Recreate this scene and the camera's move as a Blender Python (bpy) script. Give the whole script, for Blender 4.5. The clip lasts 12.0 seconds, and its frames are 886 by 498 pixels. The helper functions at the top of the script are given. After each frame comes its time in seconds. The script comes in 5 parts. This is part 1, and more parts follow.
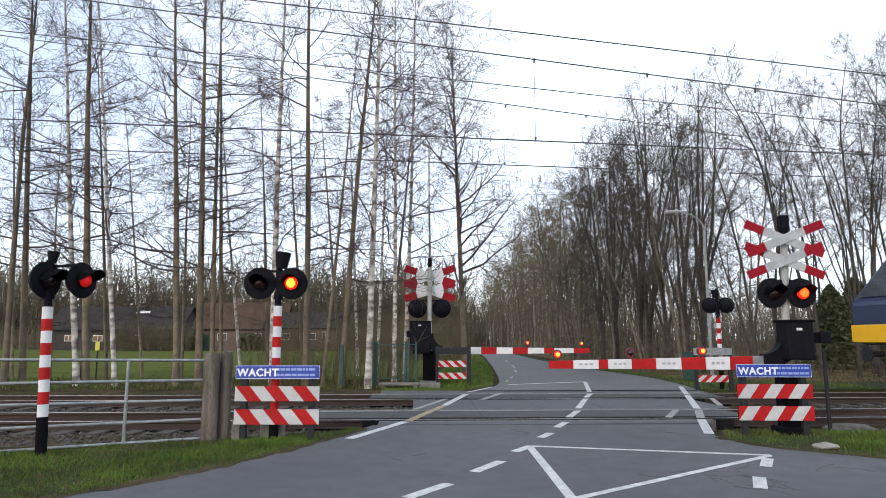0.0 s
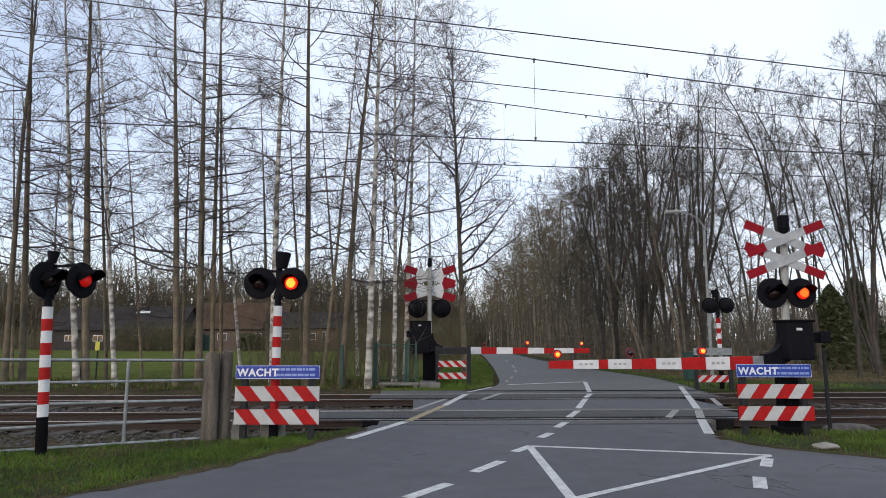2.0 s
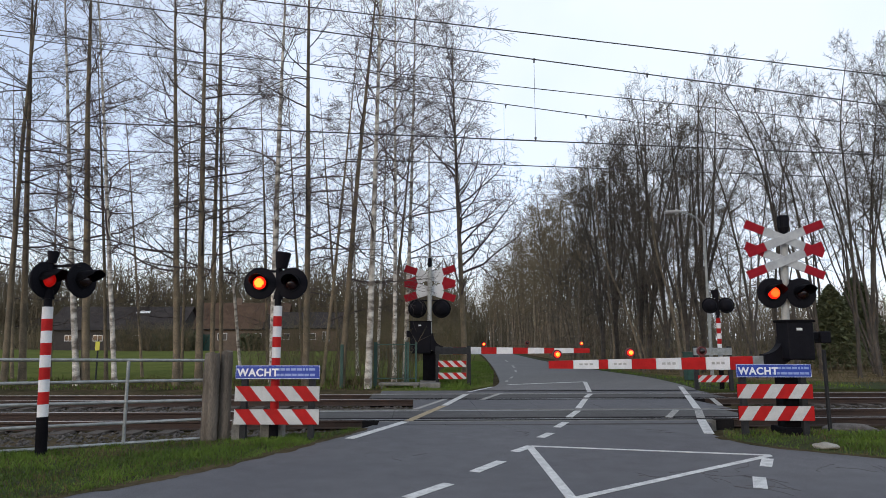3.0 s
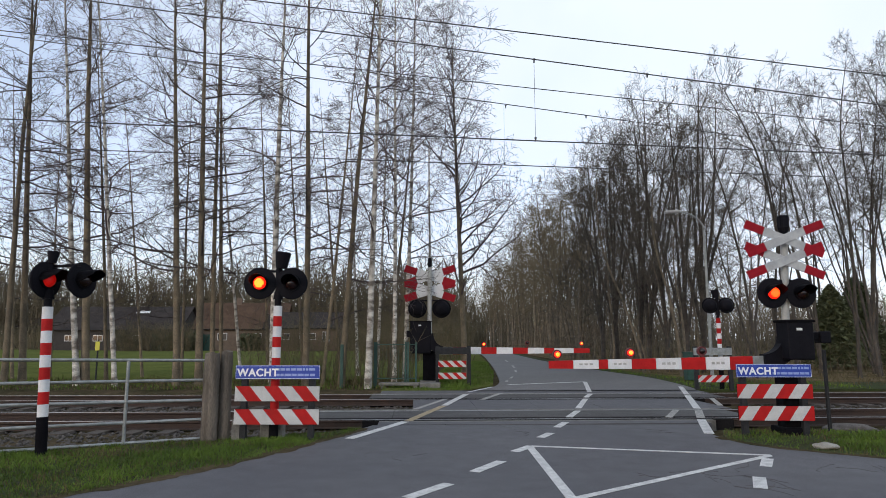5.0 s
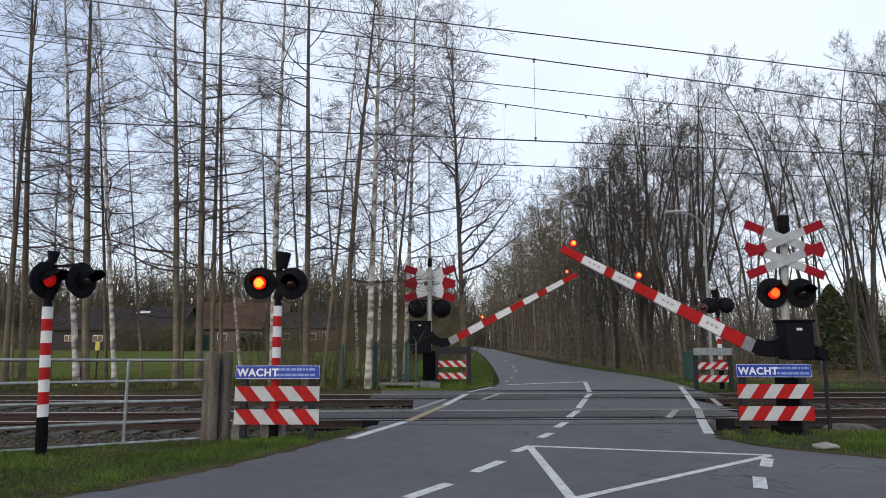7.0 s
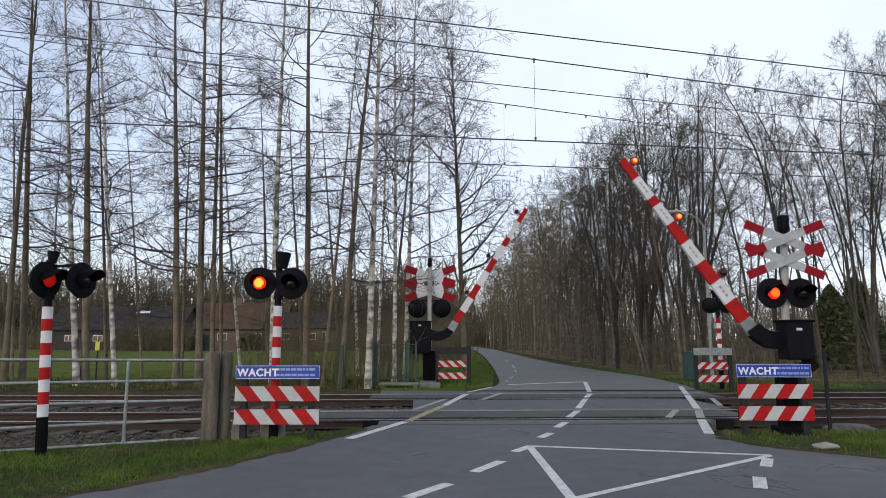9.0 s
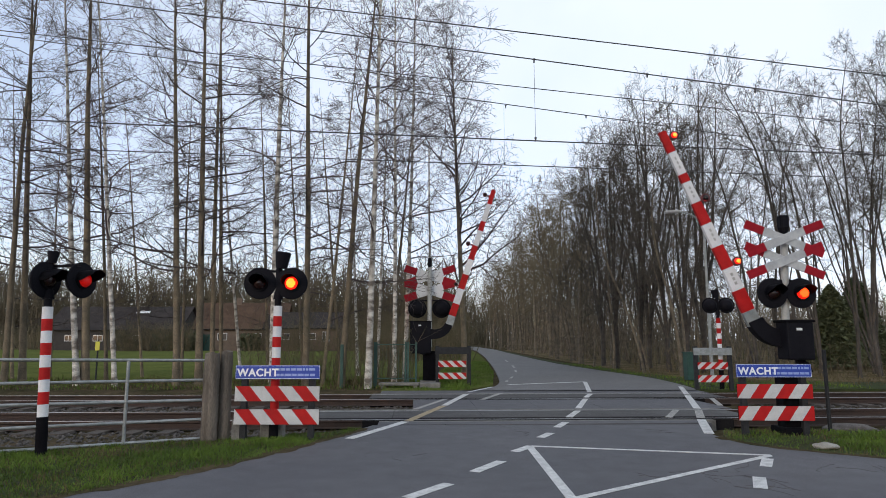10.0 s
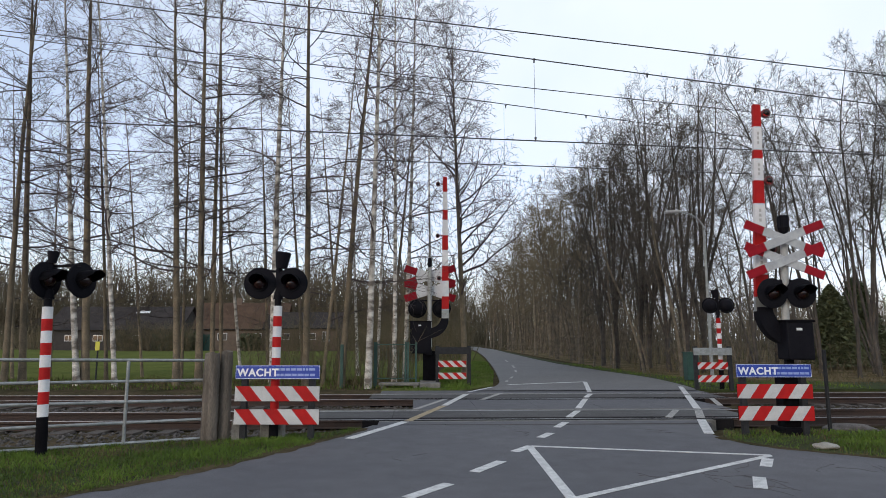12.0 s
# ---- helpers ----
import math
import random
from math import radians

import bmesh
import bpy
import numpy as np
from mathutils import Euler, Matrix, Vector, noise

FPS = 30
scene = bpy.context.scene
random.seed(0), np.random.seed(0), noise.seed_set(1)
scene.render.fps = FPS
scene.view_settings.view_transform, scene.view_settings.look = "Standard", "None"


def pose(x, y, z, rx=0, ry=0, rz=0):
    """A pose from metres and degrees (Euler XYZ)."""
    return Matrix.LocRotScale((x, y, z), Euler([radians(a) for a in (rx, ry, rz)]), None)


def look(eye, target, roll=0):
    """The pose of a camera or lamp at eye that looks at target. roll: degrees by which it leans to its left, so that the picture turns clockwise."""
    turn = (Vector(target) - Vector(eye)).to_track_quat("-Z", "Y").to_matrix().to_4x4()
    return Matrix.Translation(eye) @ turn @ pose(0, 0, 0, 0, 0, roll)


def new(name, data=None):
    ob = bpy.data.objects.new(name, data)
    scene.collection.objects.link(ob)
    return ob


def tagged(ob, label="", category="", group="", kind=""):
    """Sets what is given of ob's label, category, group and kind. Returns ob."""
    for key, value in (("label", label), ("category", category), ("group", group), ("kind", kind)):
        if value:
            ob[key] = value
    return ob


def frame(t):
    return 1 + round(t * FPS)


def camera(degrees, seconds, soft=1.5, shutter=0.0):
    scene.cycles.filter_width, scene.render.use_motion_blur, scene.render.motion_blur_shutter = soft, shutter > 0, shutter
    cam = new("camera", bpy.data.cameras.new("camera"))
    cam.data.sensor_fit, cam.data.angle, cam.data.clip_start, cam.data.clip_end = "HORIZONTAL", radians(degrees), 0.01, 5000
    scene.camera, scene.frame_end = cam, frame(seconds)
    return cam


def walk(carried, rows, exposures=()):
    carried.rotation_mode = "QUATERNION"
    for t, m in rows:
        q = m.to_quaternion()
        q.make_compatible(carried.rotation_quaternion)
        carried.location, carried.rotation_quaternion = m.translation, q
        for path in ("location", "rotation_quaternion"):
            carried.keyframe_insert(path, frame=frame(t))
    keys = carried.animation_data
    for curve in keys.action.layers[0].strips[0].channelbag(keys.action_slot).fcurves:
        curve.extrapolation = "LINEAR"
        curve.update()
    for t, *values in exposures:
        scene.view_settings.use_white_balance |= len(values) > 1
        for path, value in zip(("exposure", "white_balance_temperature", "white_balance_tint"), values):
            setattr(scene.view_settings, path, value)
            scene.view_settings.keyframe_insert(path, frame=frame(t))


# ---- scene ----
cam = camera(69.5, 12.0, soft=0.87)
EYE = pose(0, 0, 1.44, 98.11, 0, 0)
walk(cam, [(0.0, EYE), (12.0, EYE)], [(0.0, 0.31), (0.5, 0.09), (1.0, -0.03), (2.0, -0.12), (3.0, -0.17), (12.0, -0.19)])

# ---- light: bright, thinly overcast spring sky, weak low sun ----
world = bpy.data.worlds.new("world")
scene.world = world
world.use_nodes = True
wn, wl = world.node_tree.nodes, world.node_tree.links
sky = wn.new("ShaderNodeTexSky")
sky.sky_type, sky.sun_disc = "NISHITA", False
sky.sun_elevation, sky.sun_rotation = radians(15), radians(215)
sky.air_density, sky.dust_density, sky.ozone_density = 1.1, 0.5, 1.5
wcoord = wn.new("ShaderNodeTexCoord")
wnoise = wn.new("ShaderNodeTexNoise")
wnoise.inputs["Scale"].default_value = 2.2
wnoise.inputs["Detail"].default_value = 5
wl.new(wcoord.outputs["Generated"], wnoise.inputs["Vector"])
wramp = wn.new("ShaderNodeValToRGB")
wramp.color_ramp.elements[0].position, wramp.color_ramp.elements[0].color = 0.36, (0.78, 0.78, 0.78, 1)
wramp.color_ramp.elements[1].position, wramp.color_ramp.elements[1].color = 0.56, (1, 1, 1, 1)
wl.new(wnoise.outputs["Fac"], wramp.inputs["Fac"])
wmix = wn.new("ShaderNodeMix")
wmix.data_type = "RGBA"
wmix.inputs["B"].default_value = (9.0, 9.9, 11.2, 1)
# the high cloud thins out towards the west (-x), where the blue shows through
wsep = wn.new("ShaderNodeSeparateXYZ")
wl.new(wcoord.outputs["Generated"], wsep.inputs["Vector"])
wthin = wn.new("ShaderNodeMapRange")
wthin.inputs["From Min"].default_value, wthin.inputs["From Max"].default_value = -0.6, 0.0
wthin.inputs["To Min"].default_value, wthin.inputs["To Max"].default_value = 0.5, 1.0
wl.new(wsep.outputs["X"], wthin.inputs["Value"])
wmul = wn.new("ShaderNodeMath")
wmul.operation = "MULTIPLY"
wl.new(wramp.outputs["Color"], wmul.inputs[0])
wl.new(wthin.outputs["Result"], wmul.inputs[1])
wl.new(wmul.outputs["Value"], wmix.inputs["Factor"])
wclear = wn.new("ShaderNodeVectorMath")
wclear.operation = "MULTIPLY"
wclear.inputs[1].default_value = (2.5, 2.25, 2.55)
wl.new(sky.outputs["Color"], wclear.inputs[0])
wl.new(wclear.outputs["Vector"], wmix.inputs["A"])
wbg = wn["Background"]
wbg.inputs["Strength"].default_value = 0.116
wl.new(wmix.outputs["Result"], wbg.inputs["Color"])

sun = new("sun", bpy.data.lights.new("sun", "SUN"))
sun.data.energy, sun.data.angle, sun.data.color = 1.0, radians(12), (1.0, 0.9, 0.76)
SUN_AZ, SUN_EL = radians(215), radians(15)
sun.matrix_world = look((math.sin(SUN_AZ) * 50, math.cos(SUN_AZ) * 50, 50 * math.tan(SUN_EL)), (0, 0, 0))


# ---- materials ----
def material(name, color, rough=0.7, metal=0.0, vary=0.2, scale=6.0, second=None, bump=0.0, bump_scale=60.0,
             emit=0.0, spread=0.0, stretch=(1, 1, 1), detail=6, spec=0.5):
    """Two scales of colour variation, fine relief and, on pieces, a random shade for each."""
    m = bpy.data.materials.new(name)
    m.use_nodes = True
    n, l = m.node_tree.nodes, m.node_tree.links
    b = n["Principled BSDF"]
    b.inputs["Roughness"].default_value, b.inputs["Metallic"].default_value = rough, metal
    b.inputs["Specular IOR Level"].default_value = spec
    co = n.new("ShaderNodeTexCoord")
    mp = n.new("ShaderNodeMapping")
    mp.inputs["Scale"].default_value = stretch
    l.new(co.outputs["Object"], mp.inputs["Vector"])
    big, fine = n.new("ShaderNodeTexNoise"), n.new("ShaderNodeTexNoise")
    big.inputs["Scale"].default_value, big.inputs["Detail"].default_value = scale, detail
    fine.inputs["Scale"].default_value, fine.inputs["Detail"].default_value = scale * 11, 3
    l.new(mp.outputs["Vector"], big.inputs["Vector"])
    l.new(mp.outputs["Vector"], fine.inputs["Vector"])
    ramp = n.new("ShaderNodeValToRGB")
    c2 = second or tuple(c * (1 - vary) for c in color)
    ramp.color_ramp.elements[0].position, ramp.color_ramp.elements[1].position = 0.38, 0.62
    ramp.color_ramp.elements[0].color, ramp.color_ramp.elements[1].color = (*c2, 1), (*color, 1)
    l.new(big.outputs["Fac"], ramp.inputs["Fac"])
    mul = n.new("ShaderNodeMix")
    mul.data_type, mul.blend_type = "RGBA", "MULTIPLY"
    mul.inputs["Factor"].default_value = 1.0
    grain = n.new("ShaderNodeMapRange")
    grain.inputs["From Min"].default_value, grain.inputs["From Max"].default_value = 0.3, 0.7
    grain.inputs["To Min"].default_value, grain.inputs["To Max"].default_value = 1 - vary, 1 + vary * 0.5
    l.new(fine.outputs["Fac"], grain.inputs["Value"])
    l.new(ramp.outputs["Color"], mul.inputs["A"])
    l.new(grain.outputs["Result"], mul.inputs["B"])
    out = mul.outputs["Result"]
    if spread:
        info = n.new("ShaderNodeObjectInfo")
        rng = n.new("ShaderNodeMapRange")
        rng.inputs["To Min"].default_value, rng.inputs["To Max"].default_value = 1 - spread, 1 + spread
        l.new(info.outputs["Random"], rng.inputs["Value"])
        mul2 = n.new("ShaderNodeMix")
        mul2.data_type, mul2.blend_type = "RGBA", "MULTIPLY"
        mul2.inputs["Factor"].default_value = 1.0
        l.new(out, mul2.inputs["A"])
        l.new(rng.outputs["Result"], mul2.inputs["B"])
        out = mul2.outputs["Result"]
    l.new(out, b.inputs["Base Color"])
    if bump:
        bn = n.new("ShaderNodeTexNoise")
        bn.inputs["Scale"].default_value, bn.inputs["Detail"].default_value = bump_scale, 4
        l.new(mp.outputs["Vector"], bn.inputs["Vector"])
        bp = n.new("ShaderNodeBump")
        bp.inputs["Strength"].default_value, bp.inputs["Distance"].default_value = bump, 0.02
        l.new(bn.outputs["Fac"], bp.inputs["Height"])
        l.new(bp.outputs["Normal"], b.inputs["Normal"])
    if emit:
        b.inputs["Emission Color"].default_value = (*color, 1)
        b.inputs["Emission Strength"].default_value = emit
    return m


ASPHALT = material("asphalt", (0.086, 0.085, 0.092), 0.78, vary=0.17, scale=0.3, second=(0.068, 0.068, 0.076), bump=0.25, bump_scale=220, spec=0.5)
PAINT = material("road_paint", (0.6, 0.6, 0.58), 0.6, vary=0.28, scale=9, second=(0.42, 0.42, 0.41), bump=0.2)
PAINT_WORN = material("road_paint_worn", (0.36, 0.35, 0.32), 0.7, vary=0.3, scale=14, second=(0.2, 0.195, 0.185))
PAINT_YELLOW = material("road_paint_yellow", (0.4, 0.31, 0.17), 0.7, vary=0.3, scale=14, second=(0.24, 0.19, 0.12))
# a paler, warmer asphalt tone for the far road
ASPHALT_FAR = material("asphalt_pale", (0.125, 0.122, 0.12), 0.8, vary=0.15, scale=0.3, second=(0.105, 0.103, 0.102), bump=0.25, bump_scale=220)
DECK = material("deck_rubber", (0.06, 0.057, 0.057), 0.8, vary=0.25, scale=2, second=(0.043, 0.041, 0.04), bump=0.3, bump_scale=90, spread=0.1)
RUBBER = material("groove_rubber", (0.014, 0.013, 0.014), 0.85, vary=0.3, scale=3, bump=0.3, bump_scale=90, spec=0.1)
CONCRETE = material("concrete", (0.17, 0.165, 0.15), 0.85, vary=0.25, scale=5, second=(0.11, 0.105, 0.095), bump=0.3)
GROUND = material("earth", (0.085, 0.066, 0.042), 0.95, vary=0.35, scale=0.9, second=(0.05, 0.046, 0.026), bump=0.6, bump_scale=25, spec=0.0)
FIELD = material("field_grass", (0.105, 0.118, 0.036), 0.9, vary=0.25, scale=0.35, second=(0.078, 0.094, 0.03), bump=0.6, bump_scale=30, spec=0.0)
VERGE = material("verge_soil", (0.04, 0.055, 0.017), 0.95, vary=0.35, scale=2.2, second=(0.034, 0.036, 0.018), bump=0.6, bump_scale=40, spec=0.1)
GRASS = material("grass_blade", (0.105, 0.165, 0.024), 0.8, vary=0.3, scale=1.2, second=(0.06, 0.1, 0.016), spec=0.2)
CLEARING = material("dry_litter", (0.17, 0.13, 0.085), 0.95, vary=0.35, scale=0.8, second=(0.085, 0.075, 0.04), bump=0.6, bump_scale=25, spec=0.0)
# dry grass, its colour darkened to stand in for the right verge's shade
GRASS_DRY_SHADED = material("grass_dry_shaded", (0.12, 0.098, 0.05), 0.9, vary=0.3, scale=1.2, spec=0.1)
BALLAST = material("ballast_stone", (0.105, 0.094, 0.086), 0.9, vary=0.4, scale=7, second=(0.055, 0.048, 0.042), bump=0.6, bump_scale=60)
RAIL_SIDE = material("rail_rust", (0.045, 0.026, 0.019), 0.85, vary=0.35, scale=5, second=(0.032, 0.02, 0.015), bump=0.2)
RAIL_TOP = material("rail_steel", (0.42, 0.42, 0.44), 0.42, 1.0, vary=0.12, scale=4)
SLEEPER = material("sleeper", (0.075, 0.062, 0.05), 0.9, vary=0.3, scale=4, bump=0.3)
RED_DARK = material("dark_red_housing", (0.1, 0.008, 0.01), 0.5, vary=0.2)
RED_CROSS = material("deep_red_paint", (0.26, 0.006, 0.014), 0.55, vary=0.14, scale=7, spread=0.08, spec=0.15)
RED = material("red_paint", (0.38, 0.012, 0.012), 0.6, vary=0.14, scale=7, spread=0.08, spec=0.15)
WHITE_BOARD = material("board_white", (0.47, 0.48, 0.48), 0.6, vary=0.12, scale=7, spread=0.05, spec=0.2)
WHITE = material("white_paint", (0.62, 0.63, 0.64), 0.6, vary=0.1, scale=7, spread=0.05, spec=0.2)
WHITE_GREY = material("weathered_white", (0.4, 0.42, 0.43), 0.65, vary=0.14, scale=7, second=(0.32, 0.335, 0.345), spec=0.2)
BLUE = material("blue_sign", (0.012, 0.045, 0.33), 0.4, vary=0.12, scale=6)
BLUE_TEXT = material("sign_lettering", (0.75, 0.77, 0.8), 0.5, vary=0.08)
BLUE_PALE = material("sign_small_bars", (0.25, 0.33, 0.6), 0.5, vary=0.1)
BLACK = material("black_housing", (0.006, 0.006, 0.009), 0.65, vary=0.3, scale=6, second=(0.008, 0.008, 0.011), spec=0.08)
BLACK_MATT = material("black_matt", (0.007, 0.007, 0.009), 0.85, vary=0.3, scale=6, spec=0.06)
STEEL = material("galvanised_steel", (0.3, 0.32, 0.32), 0.55, 0.5, vary=0.2, scale=9, second=(0.22, 0.235, 0.23))
STEEL_DARK = material("dark_steel", (0.03, 0.031, 0.034), 0.7, 0.2, vary=0.3, scale=9, spec=0.2)
POST_GREY = material("grey_post", (0.34, 0.345, 0.33), 0.5, vary=0.14, scale=6)
WOOD_OLD = material("old_wood", (0.16, 0.135, 0.11), 0.9, vary=0.35, scale=3, second=(0.085, 0.072, 0.058), bump=0.6, bump_scale=30, stretch=(4, 4, 0.5))
GREEN_METAL = material("green_metal", (0.012, 0.055, 0.042), 0.55, vary=0.2, scale=5)
WIRE = material("wire", (0.05, 0.05, 0.055), 0.5, 0.3, vary=0.2)
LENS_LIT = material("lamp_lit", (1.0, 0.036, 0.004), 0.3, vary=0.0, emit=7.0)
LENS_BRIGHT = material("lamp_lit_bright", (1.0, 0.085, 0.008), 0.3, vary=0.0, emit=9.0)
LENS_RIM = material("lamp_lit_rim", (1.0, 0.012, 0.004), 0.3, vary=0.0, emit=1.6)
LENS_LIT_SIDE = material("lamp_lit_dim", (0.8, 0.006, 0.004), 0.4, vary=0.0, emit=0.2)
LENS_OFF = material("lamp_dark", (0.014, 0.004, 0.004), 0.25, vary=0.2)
BARK = material("bark_alder", (0.185, 0.145, 0.094), 0.9, vary=0.35, scale=3, second=(0.105, 0.086, 0.058), bump=0.7, bump_scale=25, spread=0.22)
BARK_DARK = material("bark_dark", (0.15, 0.122, 0.085), 0.9, vary=0.35, scale=3, second=(0.07, 0.06, 0.044), bump=0.7, bump_scale=25, spread=0.22)
BARK_BIRCH = material("bark_birch", (0.62, 0.59, 0.53), 0.8, vary=0.3, scale=2.4, second=(0.13, 0.11, 0.09), bump=0.4, bump_scale=25, spread=0.12, stretch=(1.2, 1.2, 2.2))
# silhouette against the bright sky, put into the near oaks' bark colour
BARK_SILHOUETTE = material("bark_blackish", (0.075, 0.062, 0.05), 0.9, vary=0.35, scale=3, second=(0.04, 0.035, 0.03), bump=0.7, bump_scale=25, spread=0.2)
TWIG = material("twigs", (0.07, 0.054, 0.05), 0.9, vary=0.3, scale=2, second=(0.048, 0.037, 0.035), spread=0.18)
TWIG_OAK = material("twigs_oak", (0.08, 0.069, 0.053), 0.9, vary=0.3, scale=2, second=(0.05, 0.044, 0.035), spread=0.18)
TWIG_BIRCH = material("twigs_birch", (0.1, 0.074, 0.076), 0.9, vary=0.3, scale=2, second=(0.068, 0.05, 0.052), spread=0.15)
# lighter than the near twigs: distance haze is put into this colour
TWIG_FAR_HAZED = material("twigs_far_hazed", (0.16, 0.13, 0.082), 0.95, vary=0.35, scale=0.4, second=(0.11, 0.094, 0.056), spread=0.15)
BUSH = material("undergrowth", (0.15, 0.115, 0.068), 0.95, vary=0.35, scale=1.5, second=(0.065, 0.064, 0.03), spread=0.2)
PINE = material("conifer_needles", (0.085, 0.1, 0.045), 0.9, vary=0.35, scale=2, spread=0.2)
BRICK = material("brick_wall", (0.15, 0.11, 0.082), 0.9, vary=0.25, scale=1.5, second=(0.115, 0.083, 0.064), bump=0.3)
ROOF = material("roof_tiles", (0.045, 0.04, 0.038), 0.9, vary=0.25, scale=1.2, second=(0.034, 0.03, 0.029), bump=0.3, spec=0.05)
ROOF_ORANGE = material("roof_orange", (0.09, 0.06, 0.043), 0.9, vary=0.25, scale=1.2, bump=0.3, spec=0.05)
BOARDS = material("dark_boards", (0.035, 0.03, 0.028), 0.85, vary=0.25, scale=2)
YELLOW = material("yellow_plate", (0.55, 0.5, 0.04), 0.5, vary=0.12)
GLASS = material("window_glass", (0.03, 0.035, 0.04), 0.08, vary=0.1)
TRAIN_YELLOW = material("train_yellow", (0.75, 0.42, 0.01), 0.3, vary=0.08, scale=2)
TRAIN_BLUE = material("train_blue", (0.02, 0.032, 0.08), 0.3, vary=0.1, scale=2)
TRAIN_GREY = material("train_grey", (0.24, 0.27, 0.29), 0.4, vary=0.12, scale=2)
STONE = material("pale_stone", (0.3, 0.29, 0.26), 0.85, vary=0.3, scale=8, bump=0.4)


# ---- mesh helpers ----
def part(name, bm, mat, parent=None, label=""):
    me = bpy.data.meshes.new(name)
    bm.to_mesh(me)
    bm.free()
    me.materials.append(mat)
    ob = new(name, me)
    if parent:
        ob.parent = parent
    return tagged(ob, label=label)


def thing(name, m, label, category, group="", kind=""):
    ob = new(name)
    ob.empty_display_size = 0.2
    ob.matrix_basis = m
    return tagged(ob, label, category, group, kind)


def box(bm, sx, sy, sz, m=Matrix(), bevel=0.0):
    r = bmesh.ops.create_cube(bm, size=1, matrix=m @ Matrix.Diagonal((sx, sy, sz, 1)))
    if bevel:
        es = list({e for v in r["verts"] for e in v.link_edges})
        bmesh.ops.bevel(bm, geom=es, offset=bevel, segments=2, affect="EDGES", profile=0.5)
    return bm


def cyl(bm, r1, r2, h, m=Matrix(), seg=16, cap=True):
    """A cone or cylinder that stands on the origin of m."""
    bmesh.ops.create_cone(bm, cap_ends=cap, segments=seg, radius1=r1, radius2=r2, depth=h, matrix=m @ pose(0, 0, h / 2))
    return bm


def B():
    return bmesh.new()


def smooth(ob, angle=40):
    me = ob.data
    me.shade_smooth()
    bm = bmesh.new()
    bm.from_mesh(me)
    for e in bm.edges:
        if len(e.link_faces) == 2 and e.calc_face_angle(0) > radians(angle):
            e.smooth = False
    bm.to_mesh(me)
    bm.free()
    return ob


def lathe(bm, profile, m=Matrix(), seg=24):
    """A turned form round z from (radius, z) pairs."""
    rings = []
    for r, z in profile:
        rings.append([bm.verts.new(m @ Vector((r * math.cos(2 * math.pi * i / seg), r * math.sin(2 * math.pi * i / seg), z))) for i in range(seg)])
    for a, b in zip(rings, rings[1:]):
        for i in range(seg):
            bm.faces.new((a[i], a[(i + 1) % seg], b[(i + 1) % seg], b[i]))
    return bm


def prism(bm, outline, z0, z1, m=Matrix()):
    """An outline of (x, y), counter-clockwise, raised from z0 to z1."""
    lo = [bm.verts.new(m @ Vector((x, y, z0))) for x, y in outline]
    hi = [bm.verts.new(m @ Vector((x, y, z1))) for x, y in outline]
    n = len(outline)
    bm.faces.new(lo[::-1])
    bm.faces.new(hi)
    for i in range(n):
        bm.faces.new((lo[i], lo[(i + 1) % n], hi[(i + 1) % n], hi[i]))
    return bm


def tubes(lines, sides):
    """Tapered tubes along many polylines of one length: points (n, k, 3), radii (n, k)."""
    P, R = lines
    n, k, _ = P.shape
    T = np.gradient(P, axis=1)
    T /= np.linalg.norm(T, axis=2, keepdims=True) + 1e-9
    ref = np.where(np.abs(T[..., 2:3]) > 0.9, np.array([1.0, 0, 0]), np.array([0, 0, 1.0]))
    U = np.cross(T, ref)
    U /= np.linalg.norm(U, axis=2, keepdims=True) + 1e-9
    V = np.cross(T, U)
    a = np.arange(sides) * 2 * np.pi / sides
    ring = P[:, :, None] + R[:, :, None, None] * (U[:, :, None] * np.cos(a)[:, None] + V[:, :, None] * np.sin(a)[:, None])
    verts = ring.reshape(-1, 3)
    idx = np.arange(n * k * sides).reshape(n, k, sides)
    q = np.stack([idx[:, :-1], np.roll(idx[:, :-1], -1, 2), np.roll(idx[:, 1:], -1, 2), idx[:, 1:]], -1).reshape(-1, 4)
    return verts, q


def quads_mesh(name, chunks, mat, is_smooth=True):
    """One mesh from several (verts, quads)."""
    off, vs, qs = 0, [], []
    for v, q in chunks:
        vs.append(v)
        qs.append(q + off)
        off += len(v)
    v, q = np.concatenate(vs), np.concatenate(qs)
    me = bpy.data.meshes.new(name)
    me.vertices.add(len(v))
    me.vertices.foreach_set("co", v.astype(np.float32).ravel())
    me.loops.add(q.size)
    me.loops.foreach_set("vertex_index", q.astype(np.int32).ravel())
    me.polygons.add(len(q))
    me.polygons.foreach_set("loop_start", np.arange(0, q.size, q.shape[1], dtype=np.int32))
    me.update(calc_edges=True)
    if is_smooth:
        me.shade_smooth()
    me.materials.append(mat)
    return me


# ---- the railway's own frame: u along the tracks, v across them ----
TRACK = pose(1.74, 12.12, 0, 0, 0, 2.5)


def tr(u, v, z=0.0):
    return TRACK @ Vector((u, v, z))


